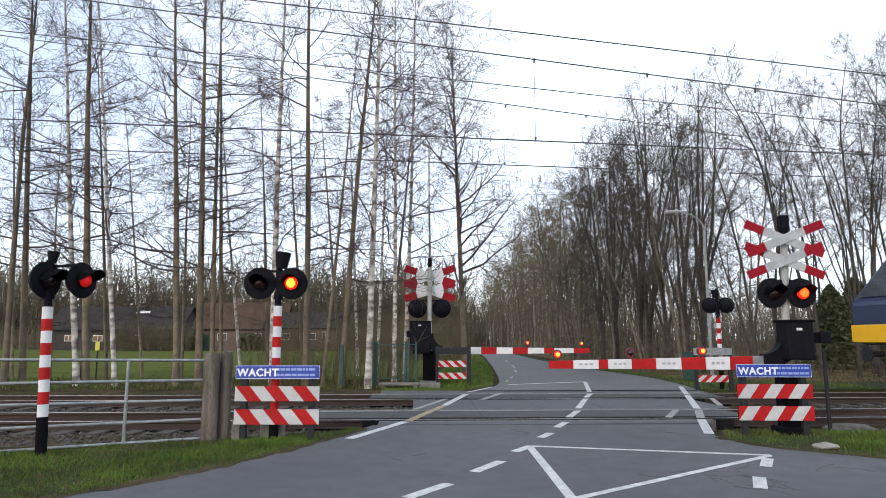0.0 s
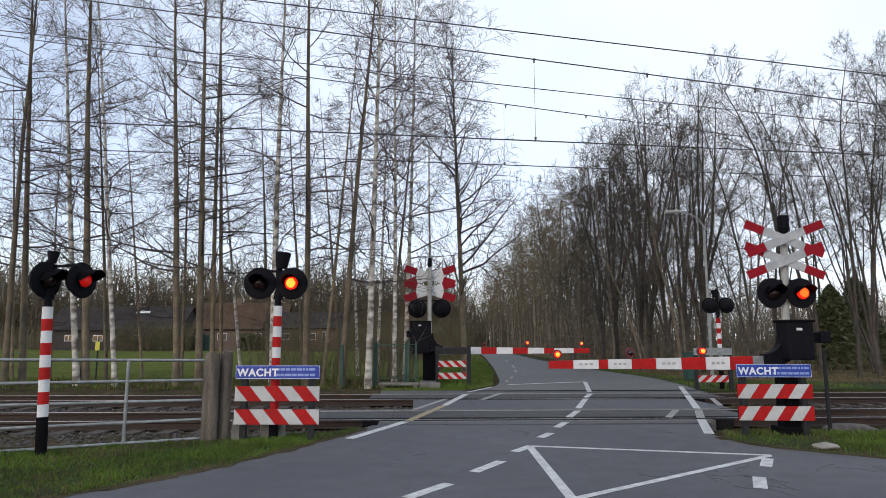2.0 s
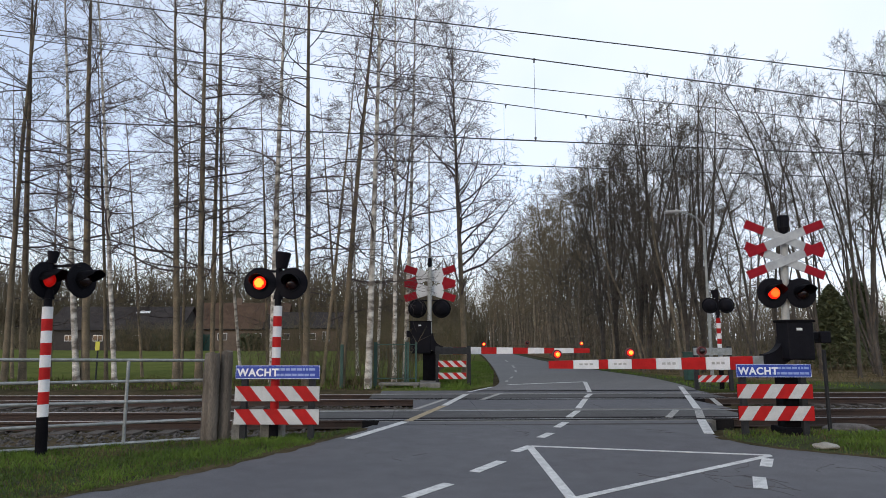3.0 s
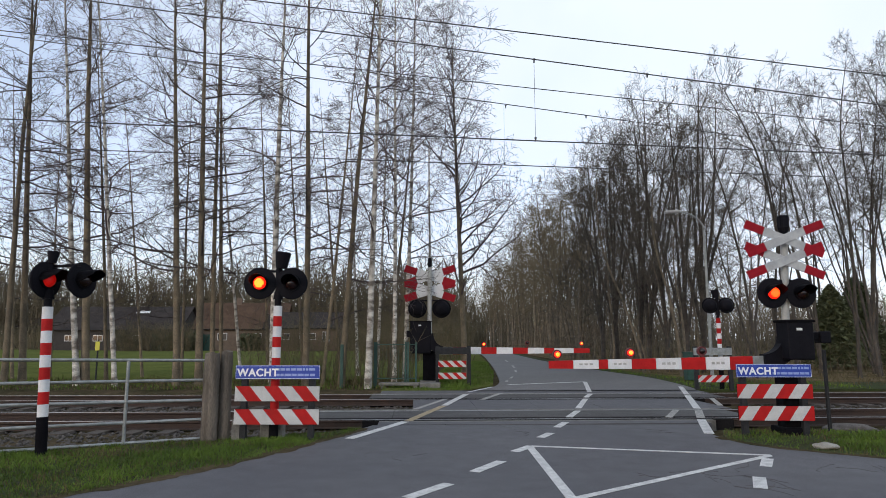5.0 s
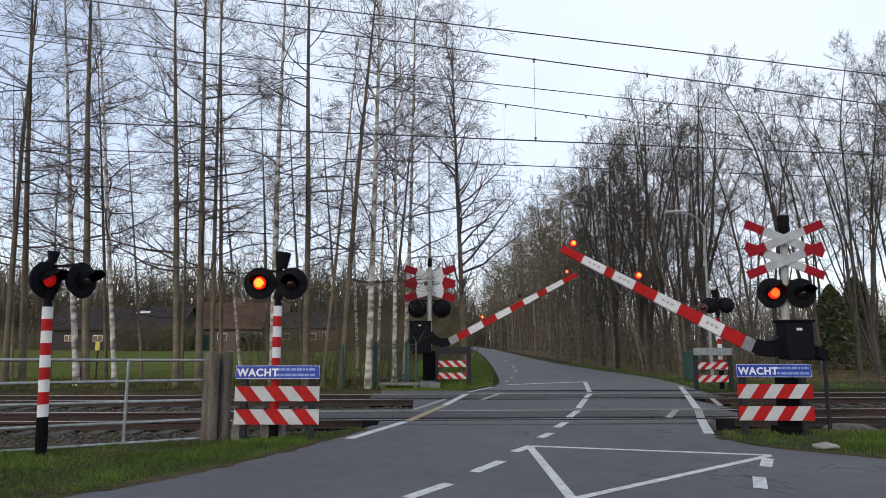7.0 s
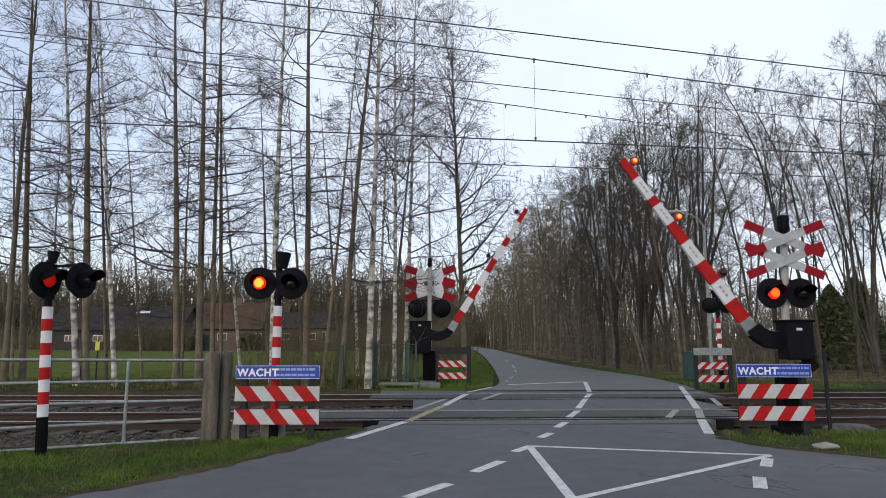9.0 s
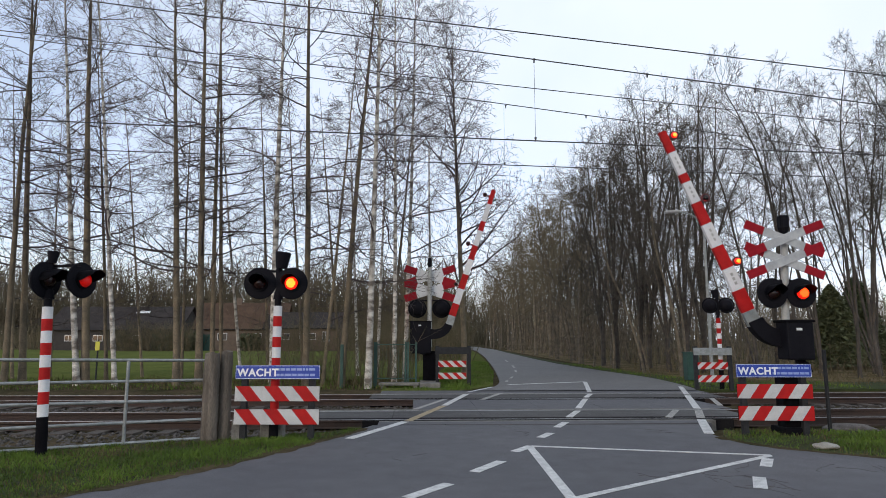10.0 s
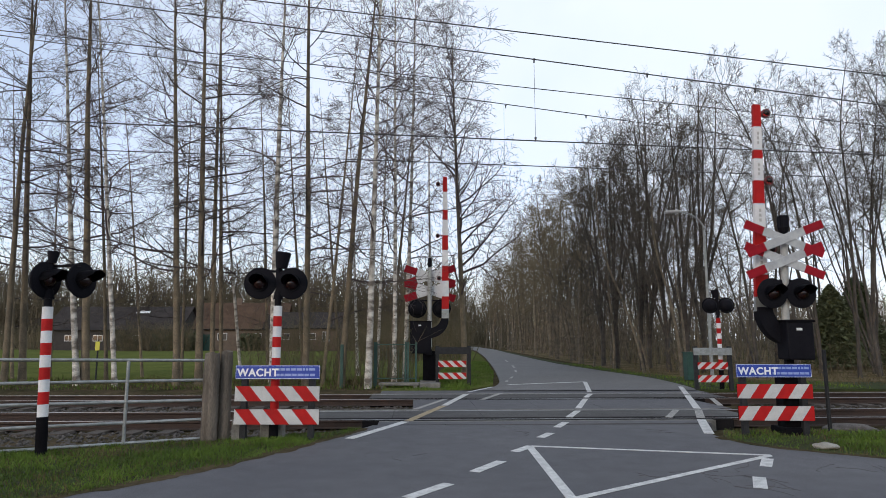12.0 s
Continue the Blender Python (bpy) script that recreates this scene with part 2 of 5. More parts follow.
# ---- ground ----
def ground():
    """One sheet to the horizon with the sunken track bed across it."""
    bm = B()
    us = (-2500, -400, -60, -20, 0, 20, 60, 400, 2500)
    vs = ((-2500, -0.06), (-300, -0.06), (-40, -0.06), (-2.5, -0.05), (-2.0, -0.17), (-1.1, -0.19), (6.6, -0.2), (7.1, -0.05), (40, -0.05), (300, -0.05), (2500, -0.05))
    g = [[bm.verts.new(tr(u, v, z)) for u in us] for v, z in vs]
    for a, b in zip(g, g[1:]):
        for i in range(len(us) - 1):
            bm.faces.new((a[i], a[i + 1], b[i + 1], b[i]))
    tagged(part("ground", bm, GROUND), "bare brown earth with leaf litter and thin grass", "ground", kind="structure")


ground()


def curve_points(pts, n):
    """A smooth line through a few points."""
    p = np.array(pts, float)
    k = len(p)
    t = np.linspace(0, k - 1, n)
    i = np.clip(t.astype(int), 0, k - 2)
    f = (t - i)[:, None]
    g = lambda j: p[np.clip(j, 0, k - 1)]
    a, b, c, d = g(i - 1), g(i), g(i + 1), g(i + 2)
    return 0.5 * (2 * b + (c - a) * f + (2 * a - 5 * b + 4 * c - d) * f ** 2 + (3 * b - a - 3 * c + d) * f ** 3)


def slab(name, left, right, z0, z1, mat, label, category):
    bm = B()
    n = len(left)
    rows = []
    for (ax, ay), (bx, by) in zip(left, right):
        rows.append([bm.verts.new((ax, ay, z0)), bm.verts.new((ax, ay, z1)), bm.verts.new((bx, by, z1)), bm.verts.new((bx, by, z0))])
    for p, q in zip(rows, rows[1:]):
        for i in range(4):
            bm.faces.new((p[i], p[(i + 1) % 4], q[(i + 1) % 4], q[i]))
    bm.faces.new(rows[0][::-1])
    bm.faces.new(rows[-1])
    bmesh.ops.recalc_face_normals(bm, faces=bm.faces)
    return tagged(part(name, bm, mat), label, category, kind="structure")


def roads():
    # near side: from behind the viewer to the deck, widening to the side road
    left = curve_points([(-9.5, 0.5), (-5.6, 4.2), (-3.61, 6.14), (-2.54, 7.75), (-1.81, 9.43), (-1.2, 11.2)], 22)
    right = curve_points([(16, -6), (12, 3.0), (9.0, 5.9), (5.0, 8.45), (4.15, 9.6), (4.42, 11.34)], 22)
    slab("road", left, right, -0.25, 0.0, ASPHALT, "grey worn asphalt road before the crossing", "road")
    # far side: bends gently away between the trees
    left = curve_points([(0.55, 18.45), (1.75, 21.0), (2.36, 28.83), (3.1, 43.9), (3.9, 66.6), (4.3, 104), (1.0, 160), (-14, 240)], 40)
    right = curve_points([(7.3, 18.75), (7.7, 20.6), (8.0, 25.36), (7.5, 31.53), (7.0, 43.9), (7.3, 72.4), (7.6, 110), (4.6, 163), (-10, 243)], 40)
    slab("road_far", left, right, -0.25, 0.0, ASPHALT_FAR, "grey asphalt road running between trees", "road")


roads()


# ---- tracks ----
GAUGES = (0.0, 1.435, 4.05, 5.485)


def rail_section(bm, length, m):
    """A flat-bottomed rail, head upwards, along x."""
    half = [(0.036, 0.0), (0.036, -0.035), (0.01, -0.05), (0.01, -0.12), (0.07, -0.138), (0.07, -0.15)]
    outline = half + [(-y, z) for y, z in half[::-1]]
    a = [bm.verts.new(m @ Vector((-length / 2, y, z))) for y, z in outline]
    b = [bm.verts.new(m @ Vector((length / 2, y, z))) for y, z in outline]
    n = len(outline)
    for i in range(n):
        bm.faces.new((a[i], b[i], b[(i + 1) % n], a[(i + 1) % n]))
    bm.faces.new(a[::-1])
    bm.faces.new(b)
    bmesh.ops.recalc_face_normals(bm, faces=bm.faces)


def tracks():
    for k, name in ((0, "near"), (2, "far")):
        t = thing("railway_track", TRACK @ pose(0, GAUGES[k] + 0.7175, 0), "rusty railway track with shiny rail heads on ballast", "railway track", "tracks", "structure")
        for s in (-0.7175, 0.7175):
            bm = B()
            rail_section(bm, 700, pose(0, s, -0.004))
            r = part("rail", bm, RAIL_SIDE, t)
            top = B()
            box(top, 700, 0.052, 0.006, pose(0, s, -0.002), 0.0)
            part("rail_head", top, RAIL_TOP, r, "shiny worn rail head")
        bm = B()
        box(bm, 0.25, 2.5, 0.14, Matrix(), 0.012)
        me = bpy.data.meshes.new("sleeper")
        bm.to_mesh(me)
        bm.free()
        me.materials.append(SLEEPER)
        for i in range(-55, 70):
            if -8 < i < 12:
                continue
            ob = new("sleeper", me)
            ob.parent = t
            ob.matrix_basis = pose(i * 0.6, 0, -0.215)


tracks()


def crossing_deck():
    t = thing("crossing_deck", TRACK, "dark grey rubber and concrete level crossing deck", "crossing deck", kind="structure")
    strips = ((-0.72, -0.36, -2.9, 2.95, ASPHALT), (-0.356, -0.22, -2.9, 3.2, CONCRETE), (-0.216, -0.06, -3.2, 3.6, RUBBER), (0.08, 0.27, -4.4, 4.2, RUBBER), (0.274, 1.375, -4.4, 4.2, DECK),
              (1.49, 1.7, -4.4, 4.2, CONCRETE), (1.704, 3.8, -2.3, 4.5, ASPHALT), (3.804, 3.99, -2.2, 4.9, RUBBER), (4.13, 4.32, -3.4, 5.7, RUBBER), (4.324, 5.425, -3.4, 5.7, DECK),
              (5.54, 5.75, -3.4, 5.7, CONCRETE), (5.754, 6.7, -3.2, 5.9, ASPHALT))
    for v0, v1, ul, ur, mat in strips:
        n = 5
        for i in range(n):
            a, b = ul + (ur - ul) * i / n, ul + (ur - ul) * (i + 1) / n
            bm = B()
            box(bm, b - a - 0.006, v1 - v0, 0.2, pose((a + b) / 2, (v0 + v1) / 2, -0.1))
            part("deck_panel", bm, mat, t)


crossing_deck()


def mark(bm, pts, w, z=0.004):
    """A painted strip of width w along a line."""
    pts = [Vector((*p, 0)) for p in pts]
    for a, b in zip(pts, pts[1:]):
        d = (b - a).normalized()
        s = Vector((-d.y, d.x, 0)) * w / 2
        e = Vector((0, 0, z))
        q = [a - s + e, b - s + e, b + s + e, a + s + e]
        lo = [bm.verts.new(v - Vector((0, 0, 0.003))) for v in q]
        hi = [bm.verts.new(v) for v in q]
        bm.faces.new(hi)
        for i in range(4):
            bm.faces.new((lo[i], lo[(i + 1) % 4], hi[(i + 1) % 4], hi[i]))


def markings():
    def line(name, pts, w, mat, label, z=0.004):
        bm = B()
        mark(bm, pts, w, z)
        tagged(part(name, bm, mat), label, "road marking", "road markings", "structure")

    dashes = [((-0.33, 6.14), (0.06, 6.72)), ((0.34, 7.3), (0.7, 7.93)), ((0.93, 8.59), (1.21, 9.04)), ((1.45, 9.8), (1.68, 10.27)),
              ((1.89, 10.92), (2.16, 11.58)), ((2.36, 12.32), (2.77, 13.45)), ((2.88, 13.93), (3.51, 16.1)), ((3.6, 16.48), (3.98, 17.6)),
              ((4.1, 18.25), (4.91, 22.5))]
    for d in dashes:
        line("centre_line_dash", d, 0.13, PAINT, "worn white centre line dash on asphalt", 0.006)
    for d in (((2.21, 22.6), (2.3, 23.4)), ((2.55, 24.6), (2.75, 25.8)), ((3.3, 29.4), (3.5, 31.4)), ((3.75, 34), (3.95, 37)), ((4.3, 43), (4.5, 47))):
        line("centre_line_dash", d, 0.1, PAINT_WORN, "worn white centre line dash on asphalt")
    line("edge_line", ((-1.38, 9.69), (-0.67, 11.66)), 0.15, PAINT, "broad white edge line on asphalt", 0.006)
    line("edge_line", ((-0.62, 11.78), (0.0, 14.4)), 0.15, PAINT_YELLOW, "worn yellowed edge line on the crossing", 0.006)
    line("edge_line", ((0.03, 14.5), (0.62, 17.5)), 0.15, PAINT, "white edge line on the crossing", 0.006)
    line("edge_line", ((0.7, 18.2), (1.54, 20.21)), 0.1, PAINT, "thin white edge line on asphalt")
    line("edge_line", ((4.13, 10.21), (4.72, 12.0)), 0.15, PAINT, "white edge line on asphalt", 0.006)
    line("edge_line", ((4.81, 12.24), (5.3, 13.6)), 0.15, PAINT_WORN, "worn edge line on the crossing", 0.006)
    line("edge_line", ((5.38, 13.85), (6.4, 17.1)), 0.15, PAINT, "white edge line on the crossing", 0.006)
    line("edge_line", ((6.5, 17.4), (7.4, 20.3)), 0.14, PAINT, "white edge line on asphalt", 0.006)
    line("edge_line", ((-0.6, 13.7), (0.05, 16.0)), 0.12, PAINT_WORN, "faded old edge line on the crossing", 0.005)
    line("edge_line", ((6.15, 14.5), (6.7, 16.3)), 0.12, PAINT_WORN, "faded old edge line on the crossing", 0.005)
    line("stop_line", ((2.14, 21.22), (4.95, 22.64)), 0.16, PAINT, "white stop line across a lane")
    line("lane_mark", ((0.95, 15.9), (1.6, 17.9)), 0.13, PAINT_WORN, "faded white mark on the crossing", 0.005)
    line("lane_mark", ((4.23, 12.3), (4.84, 13.6)), 0.13, PAINT_WORN, "faded white mark on the crossing", 0.005)
    line("triangle_side", ((1.21, 9.04), (4.14, 8.34)), 0.08, PAINT, "white painted triangle line on asphalt")
    line("triangle_side", ((1.18, 8.95), (1.18, 6.1)), 0.105, PAINT, "broad white painted triangle line on asphalt", 0.005)
    line("triangle_side", ((4.1, 8.3), (1.2, 6.1)), 0.09, PAINT, "white painted triangle line on asphalt", 0.006)
    line("give_way_dash", ((3.11, 6.52), (3.35, 7.04)), 0.13, PAINT, "short white dash at the side road")
    line("give_way_dash", ((3.71, 7.62), (3.98, 8.11)), 0.13, PAINT, "short white dash at the side road")


markings()


def cracks():
    """Fine dark cracks in the worn asphalt before the crossing."""
    rnd = random.Random(21)
    spots = [(2.6, 6.7, 0.9, 7), (3.1, 7.3, 0.7, 6), (1.0, 10.6, 0.8, 3), (-0.6, 8.6, 0.9, 3), (3.3, 10.4, 0.8, 3), (4.6, 7.4, 0.8, 4)]
    bm = B()
    for x, y, size, n in spots:
        for _ in range(n):
            a = rnd.uniform(0, 2 * math.pi)
            p = Vector((x + rnd.uniform(-size, size) * 0.6, y + rnd.uniform(-size, size) * 0.4))
            pts = [tuple(p)]
            for _ in range(rnd.randint(4, 8)):
                a += rnd.uniform(-0.7, 0.7)
                p = p + Vector((math.cos(a), math.sin(a))) * rnd.uniform(0.05, 0.12)
                pts.append(tuple(p))
            mark(bm, pts, rnd.uniform(0.006, 0.014), 0.0025)
    tagged(part("asphalt_cracks", bm, DECK), "fine dark cracks in the worn asphalt", "cracks", kind="stuff")


cracks()


# ---- crossing signals ----
def lamp_head(parent, m, lit, k=1.0):
    """A round black target board with hood; a turned half-bright ball stands in for its flashing. m looks along -y."""
    m = m @ Matrix.Diagonal((k, k, k, 1))
    bm = B()
    lathe(bm, [(0.001, 0.0), (0.19, 0.0), (0.236, 0.008), (0.243, 0.02), (0.236, 0.032), (0.2, 0.036), (0.185, 0.11), (0.12, 0.18), (0.001, 0.2)], m @ pose(0, 0, 0, -90))
    bmesh.ops.recalc_face_normals(bm, faces=bm.faces)
    head = smooth(part("target_board", bm, BLACK, parent))
    # hood: a half open tube over the lens, drooping forward
    bm = B()
    seg, rows = 18, []
    for r, y, cut in ((0.125, 0.0, 200), (0.128, -0.1, 190), (0.13, -0.22, 150), (0.12, -0.27, 120)):
        rows.append([bm.verts.new(m @ Vector((r * math.sin(radians(-cut / 2 + cut * i / seg)), y, r * math.cos(radians(-cut / 2 + cut * i / seg)) - 0.0 * y))) for i in range(seg + 1)])
    for a, b in zip(rows, rows[1:]):
        for i in range(seg):
            bm.faces.new((a[i], a[i + 1], b[i + 1], b[i]))
    bmesh.ops.solidify(bm, geom=bm.faces[:], thickness=0.006)
    smooth(part("hood", bm, BLACK, head))
    bm = B()
    lathe(bm, [(0.098, 0.0), (0.118, 0.0), (0.118, 0.035), (0.098, 0.035)], m @ pose(0, 0, 0, 90), 24)
    part("lens_ring", bm, BLACK_MATT, head)
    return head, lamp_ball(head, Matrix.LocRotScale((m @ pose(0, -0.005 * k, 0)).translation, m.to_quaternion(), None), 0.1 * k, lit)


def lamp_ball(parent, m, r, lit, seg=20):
    """An added stand-in for a flashing lamp: half the ball glows, half is dark, turning it switches."""
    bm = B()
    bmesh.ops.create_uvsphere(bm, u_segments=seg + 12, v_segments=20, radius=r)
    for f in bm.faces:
        # bright core and redder rim: the lamp's glow is coloured onto the ball
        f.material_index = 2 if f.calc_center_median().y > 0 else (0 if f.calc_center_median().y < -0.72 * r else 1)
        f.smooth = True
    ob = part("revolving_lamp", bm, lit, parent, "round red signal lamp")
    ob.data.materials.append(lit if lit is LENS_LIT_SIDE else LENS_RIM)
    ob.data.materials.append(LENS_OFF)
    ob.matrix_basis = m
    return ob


def bands(parent, base, h0, h1, r, n, first=WHITE):
    """Red and white bands of a round post, each a sleeve."""
    for i in range(n):
        a, b = h0 + (h1 - h0) * i / n, h0 + (h1 - h0) * (i + 1) / n
        bm = B()
        cyl(bm, r, r, b - a, base @ pose(0, 0, a), 20)
        smooth(part("band", bm, (first, RED if first is WHITE else WHITE)[i % 2], parent))


def stripe_board(parent, w, h, m, lean, n=3, start=0, back=BLACK_MATT):
    """A board of slanting red and white stripes, each stripe a piece. lean: shift of a stripe's top against its foot."""
    bm = B()
    box(bm, w, 0.02, h, m @ pose(0, 0.012, 0))
    board = part("striped_board", bm, back, parent)
    step = w / n / 2
    for i in range(-3, 2 * n + 3):
        x0 = -w / 2 + i * step + start
        foot0, foot1, top0, top1 = x0, x0 + step, x0 + lean, x0 + step + lean
        # clip the slanting stripe to the board
        poly = clip_poly([(foot0, -h / 2), (foot1, -h / 2), (top1, h / 2), (top0, h / 2)], -w / 2, w / 2)
        if len(poly) < 3:
            continue
        bm = B()
        lo = [bm.verts.new(m @ Vector((x, -0.002, z))) for x, z in poly]
        hi = [bm.verts.new(m @ Vector((x, 0.003, z))) for x, z in poly]
        bm.faces.new(lo)
        for j in range(len(poly)):
            bm.faces.new((lo[j], lo[(j + 1) % len(poly)], hi[(j + 1) % len(poly)], hi[j]))
        bmesh.ops.recalc_face_normals(bm, faces=bm.faces)
        part("stripe", bm, (RED, WHITE_BOARD)[i % 2], board)
    return board


def clip_poly(poly, lo, hi):
    for edge, keep in ((lo, 1), (hi, -1)):
        res = []
        for (ax, az), (bx, bz) in zip(poly, poly[1:] + poly[:1]):
            ina, inb = keep * (ax - edge) >= 0, keep * (bx - edge) >= 0
            if ina:
                res.append((ax, az))
            if ina != inb:
                t = (edge - ax) / (bx - ax)
                res.append((edge, az + t * (bz - az)))
        poly = res
        if not poly:
            return []
    return poly


def text_mesh(name, body, size, m, mat, parent):
    c = bpy.data.curves.new(name, "FONT")
    c.body, c.size, c.extrude, c.offset, c.space_character = body, size, 0.002, 0.005, 1.12
    tmp = bpy.data.objects.new(name, c)
    scene.collection.objects.link(tmp)
    dg = bpy.context.evaluated_depsgraph_get()
    me = bpy.data.meshes.new_from_object(tmp.evaluated_get(dg))
    bpy.data.objects.remove(tmp)
    me.materials.clear()
    me.materials.append(mat)
    ob = new(name, me)
    ob.parent = parent
    ob.matrix_basis = m
    return ob


def warning_sign(parent, m, w=1.22):
    """The blue sign: one large word and two lines too small to read."""
    h = 0.2
    bm = B()
    box(bm, w, 0.02, h, m, 0.004)
    s = part("sign", bm, BLUE, parent, "blue enamel warning sign with white lettering")
    for x, z, a, b in ((0, h / 2 - 0.008, w, 0.006), (0, -h / 2 + 0.008, w, 0.006), (-w / 2 + 0.008, 0, 0.006, h), (w / 2 - 0.008, 0, 0.006, h)):
        bm = B()
        box(bm, a - 0.01, 0.003, b - (0.01 if b > 0.1 else 0), m @ pose(x, -0.0115, z))
        part("sign_border", bm, BLUE_TEXT, s)
    text_mesh("lettering", "WACHT", 0.15, m @ pose(-w / 2 + 0.03, -0.013, -0.053, 90), BLUE_TEXT, s)
    rnd = random.Random(3)
    for z in (0.042, -0.038):
        x = -0.02
        while x < w / 2 - 0.06:
            ln = min(rnd.uniform(0.03, 0.1), w / 2 - 0.04 - x)
            bm = B()
            box(bm, ln, 0.003, 0.034, m @ pose(x + ln / 2, -0.0115, z))
            part("small_print_bar", bm, BLUE_PALE, s)
            x += ln + 0.014


def saltire(parent, m, w, h, drop, bw, mat_white):
    """Two crossed boards over a second, half pair: arms red at their ends, white within."""
    L = math.hypot(w, h)
    a = math.degrees(math.atan2(h, w))
    for dz, dy in ((drop / 2, 0.0), (-drop / 2, 0.03)):
        for s in (1, -1):
            for x0, x1, mat in ((-L / 2, -L / 2 + L * 0.24, RED_CROSS), (-L / 2 + L * 0.24, L / 2 - L * 0.24, mat_white), (L / 2 - L * 0.24, L / 2, RED_CROSS)):
                bm = B()
                box(bm, x1 - x0, 0.012, bw, m @ pose(0, dy + 0.014 * s, dz, 0, s * a, 0) @ pose((x0 + x1) / 2, 0, 0), 0.003)
                part("cross_board", bm, mat, parent)


SIGNAL_LAMPS = {"first": [], "second": [], "steady": [], "boom_first": [], "boom_second": [], "far_first": [], "far_second": [], "far_steady": [], "side_first": [], "side_second": []}


def light_post(m, label, heads, top, hood_turn=0.0, board=True, sign=True, lean=0.2, lit=LENS_BRIGHT, band_top=1.9, nb=9, small=1.0, foot=0.5):
    """A red-and-white banded post with two lamp heads and a bell on top."""
    t = thing("warning_light_post", m, label, "warning light", "warning lights")
    r = 0.064
    bm = B()
    cyl(bm, r + 0.004, r + 0.004, foot, pose(0, 0, -0.05), 20)
    smooth(part("post_foot", bm, BLACK_MATT, t))
    bands(t, Matrix(), foot - 0.05, band_top, r, nb)
    bm = B()
    cyl(bm, 0.05, 0.05, top - 0.25 - band_top, pose(0, 0, band_top), 16)
    cyl(bm, 0.075, 0.06, 0.12, pose(0, 0, band_top + 0.1), 16)
    smooth(part("post_head", bm, BLACK, t))
    bm = B()
    cyl(bm, 0.05, 0.04, 0.1, pose(0, 0, top - 0.3), 16)
    lathe(bm, [(0.001, 0), (0.085, 0.0), (0.12, 0.23), (0.11, 0.25), (0.001, 0.25)], pose(0.03, 0, top - 0.24, 0, 6, 0) @ Matrix.Diagonal((small, small, small, 1)), 16)
    part("bell", bm, BLACK, t, "black crossing bell")
    turn = pose(0, 0, 0, 0, 0, hood_turn)
    z = top - 0.47
    bm = B()
    xs = [h[0] for h in heads]
    box(bm, abs(xs[1] - xs[0]), 0.035, 0.035, turn @ pose(sum(xs) / 2, 0.05, z + 0.19))
    part("crossbar", bm, BLACK, t)
    for (x, y, rz), key in zip(heads, ("first", "second")):
        h, ball = lamp_head(t, turn @ pose(x, y, z, 0, 0, rz), lit)
        SIGNAL_LAMPS["side_" + key if lit is LENS_LIT_SIDE else key].append((ball, ball.matrix_basis.copy()))
    return t


def board_stand(m, label, w, lean, sign=True, zs=(0.66, 0.33), start=0.0, h=0.215):
    """Two striped boards on short posts, with the blue sign over them."""
    t = thing("barrier_board", m, label, "barrier board", "striped boards")
    for x in (-w * 0.4, w * 0.4):
        bm = B()
        box(bm, 0.09, 0.09, 1.08 if sign else 0.8, pose(x, 0.07, 0.5 if sign else 0.36), 0.008)
        part("post", bm, STEEL_DARK, t)
    for z in zs:
        stripe_board(t, w, h, pose(0, 0, z), lean, 3, start)
    if sign:
        warning_sign(t, pose(0, 0, 0.97), w)
    return t


POST_A = light_post(pose(-5.1, 8.38, 0, 0, -2.2, 0), "red and white banded warning light post beside the gate", ((0.005, -0.05, 76), (0.37, 0.14, 74)), 2.69, 0, small=0.62, lit=LENS_LIT_SIDE, band_top=1.87, foot=0.52)
POST_B = light_post(pose(-2.5, 9.7, 0), "red and white banded warning light post behind striped boards", ((-0.27, -0.06, 0), (0.2, -0.06, 0)), 2.76, 4, band_top=1.95, nb=11, foot=0.3)
POST_E = light_post(pose(8.36, 19.51, 0, 0, 0, 165), "far red and white banded warning light post by the road", ((-0.25, 0, 0), (0.22, 0, 0)), 2.95, 8, band_top=2.1, nb=10, foot=0.6)
board_stand(pose(-2.43, 9.56, 0), "red and white striped boards below a blue warning sign", 1.24, -0.18, start=0.19)
board_stand(pose(5.1, 10.02, 0, 0, 0, -2), "red and white striped boards below a blue sign at the barrier", 1.14, 0.15, start=-0.19)


def fat_box(parent, w, d, h, m):
    bm = B()
    box(bm, w, d, h, m, 0.025)
    c = part("drive_box", bm, BLACK, parent)
    bm = B()
    box(bm, w + 0.05, d + 0.05, 0.04, m @ pose(0, 0, h / 2 + 0.01), 0.012)
    part("box_lid", bm, BLACK_MATT, c)
    bm = B()
    box(bm, 0.09, 0.006, 0.04, m @ pose(-0.02, -d / 2 - 0.004, h / 2 - 0.12))
    part("maker_plate", bm, WHITE, c)
    return c


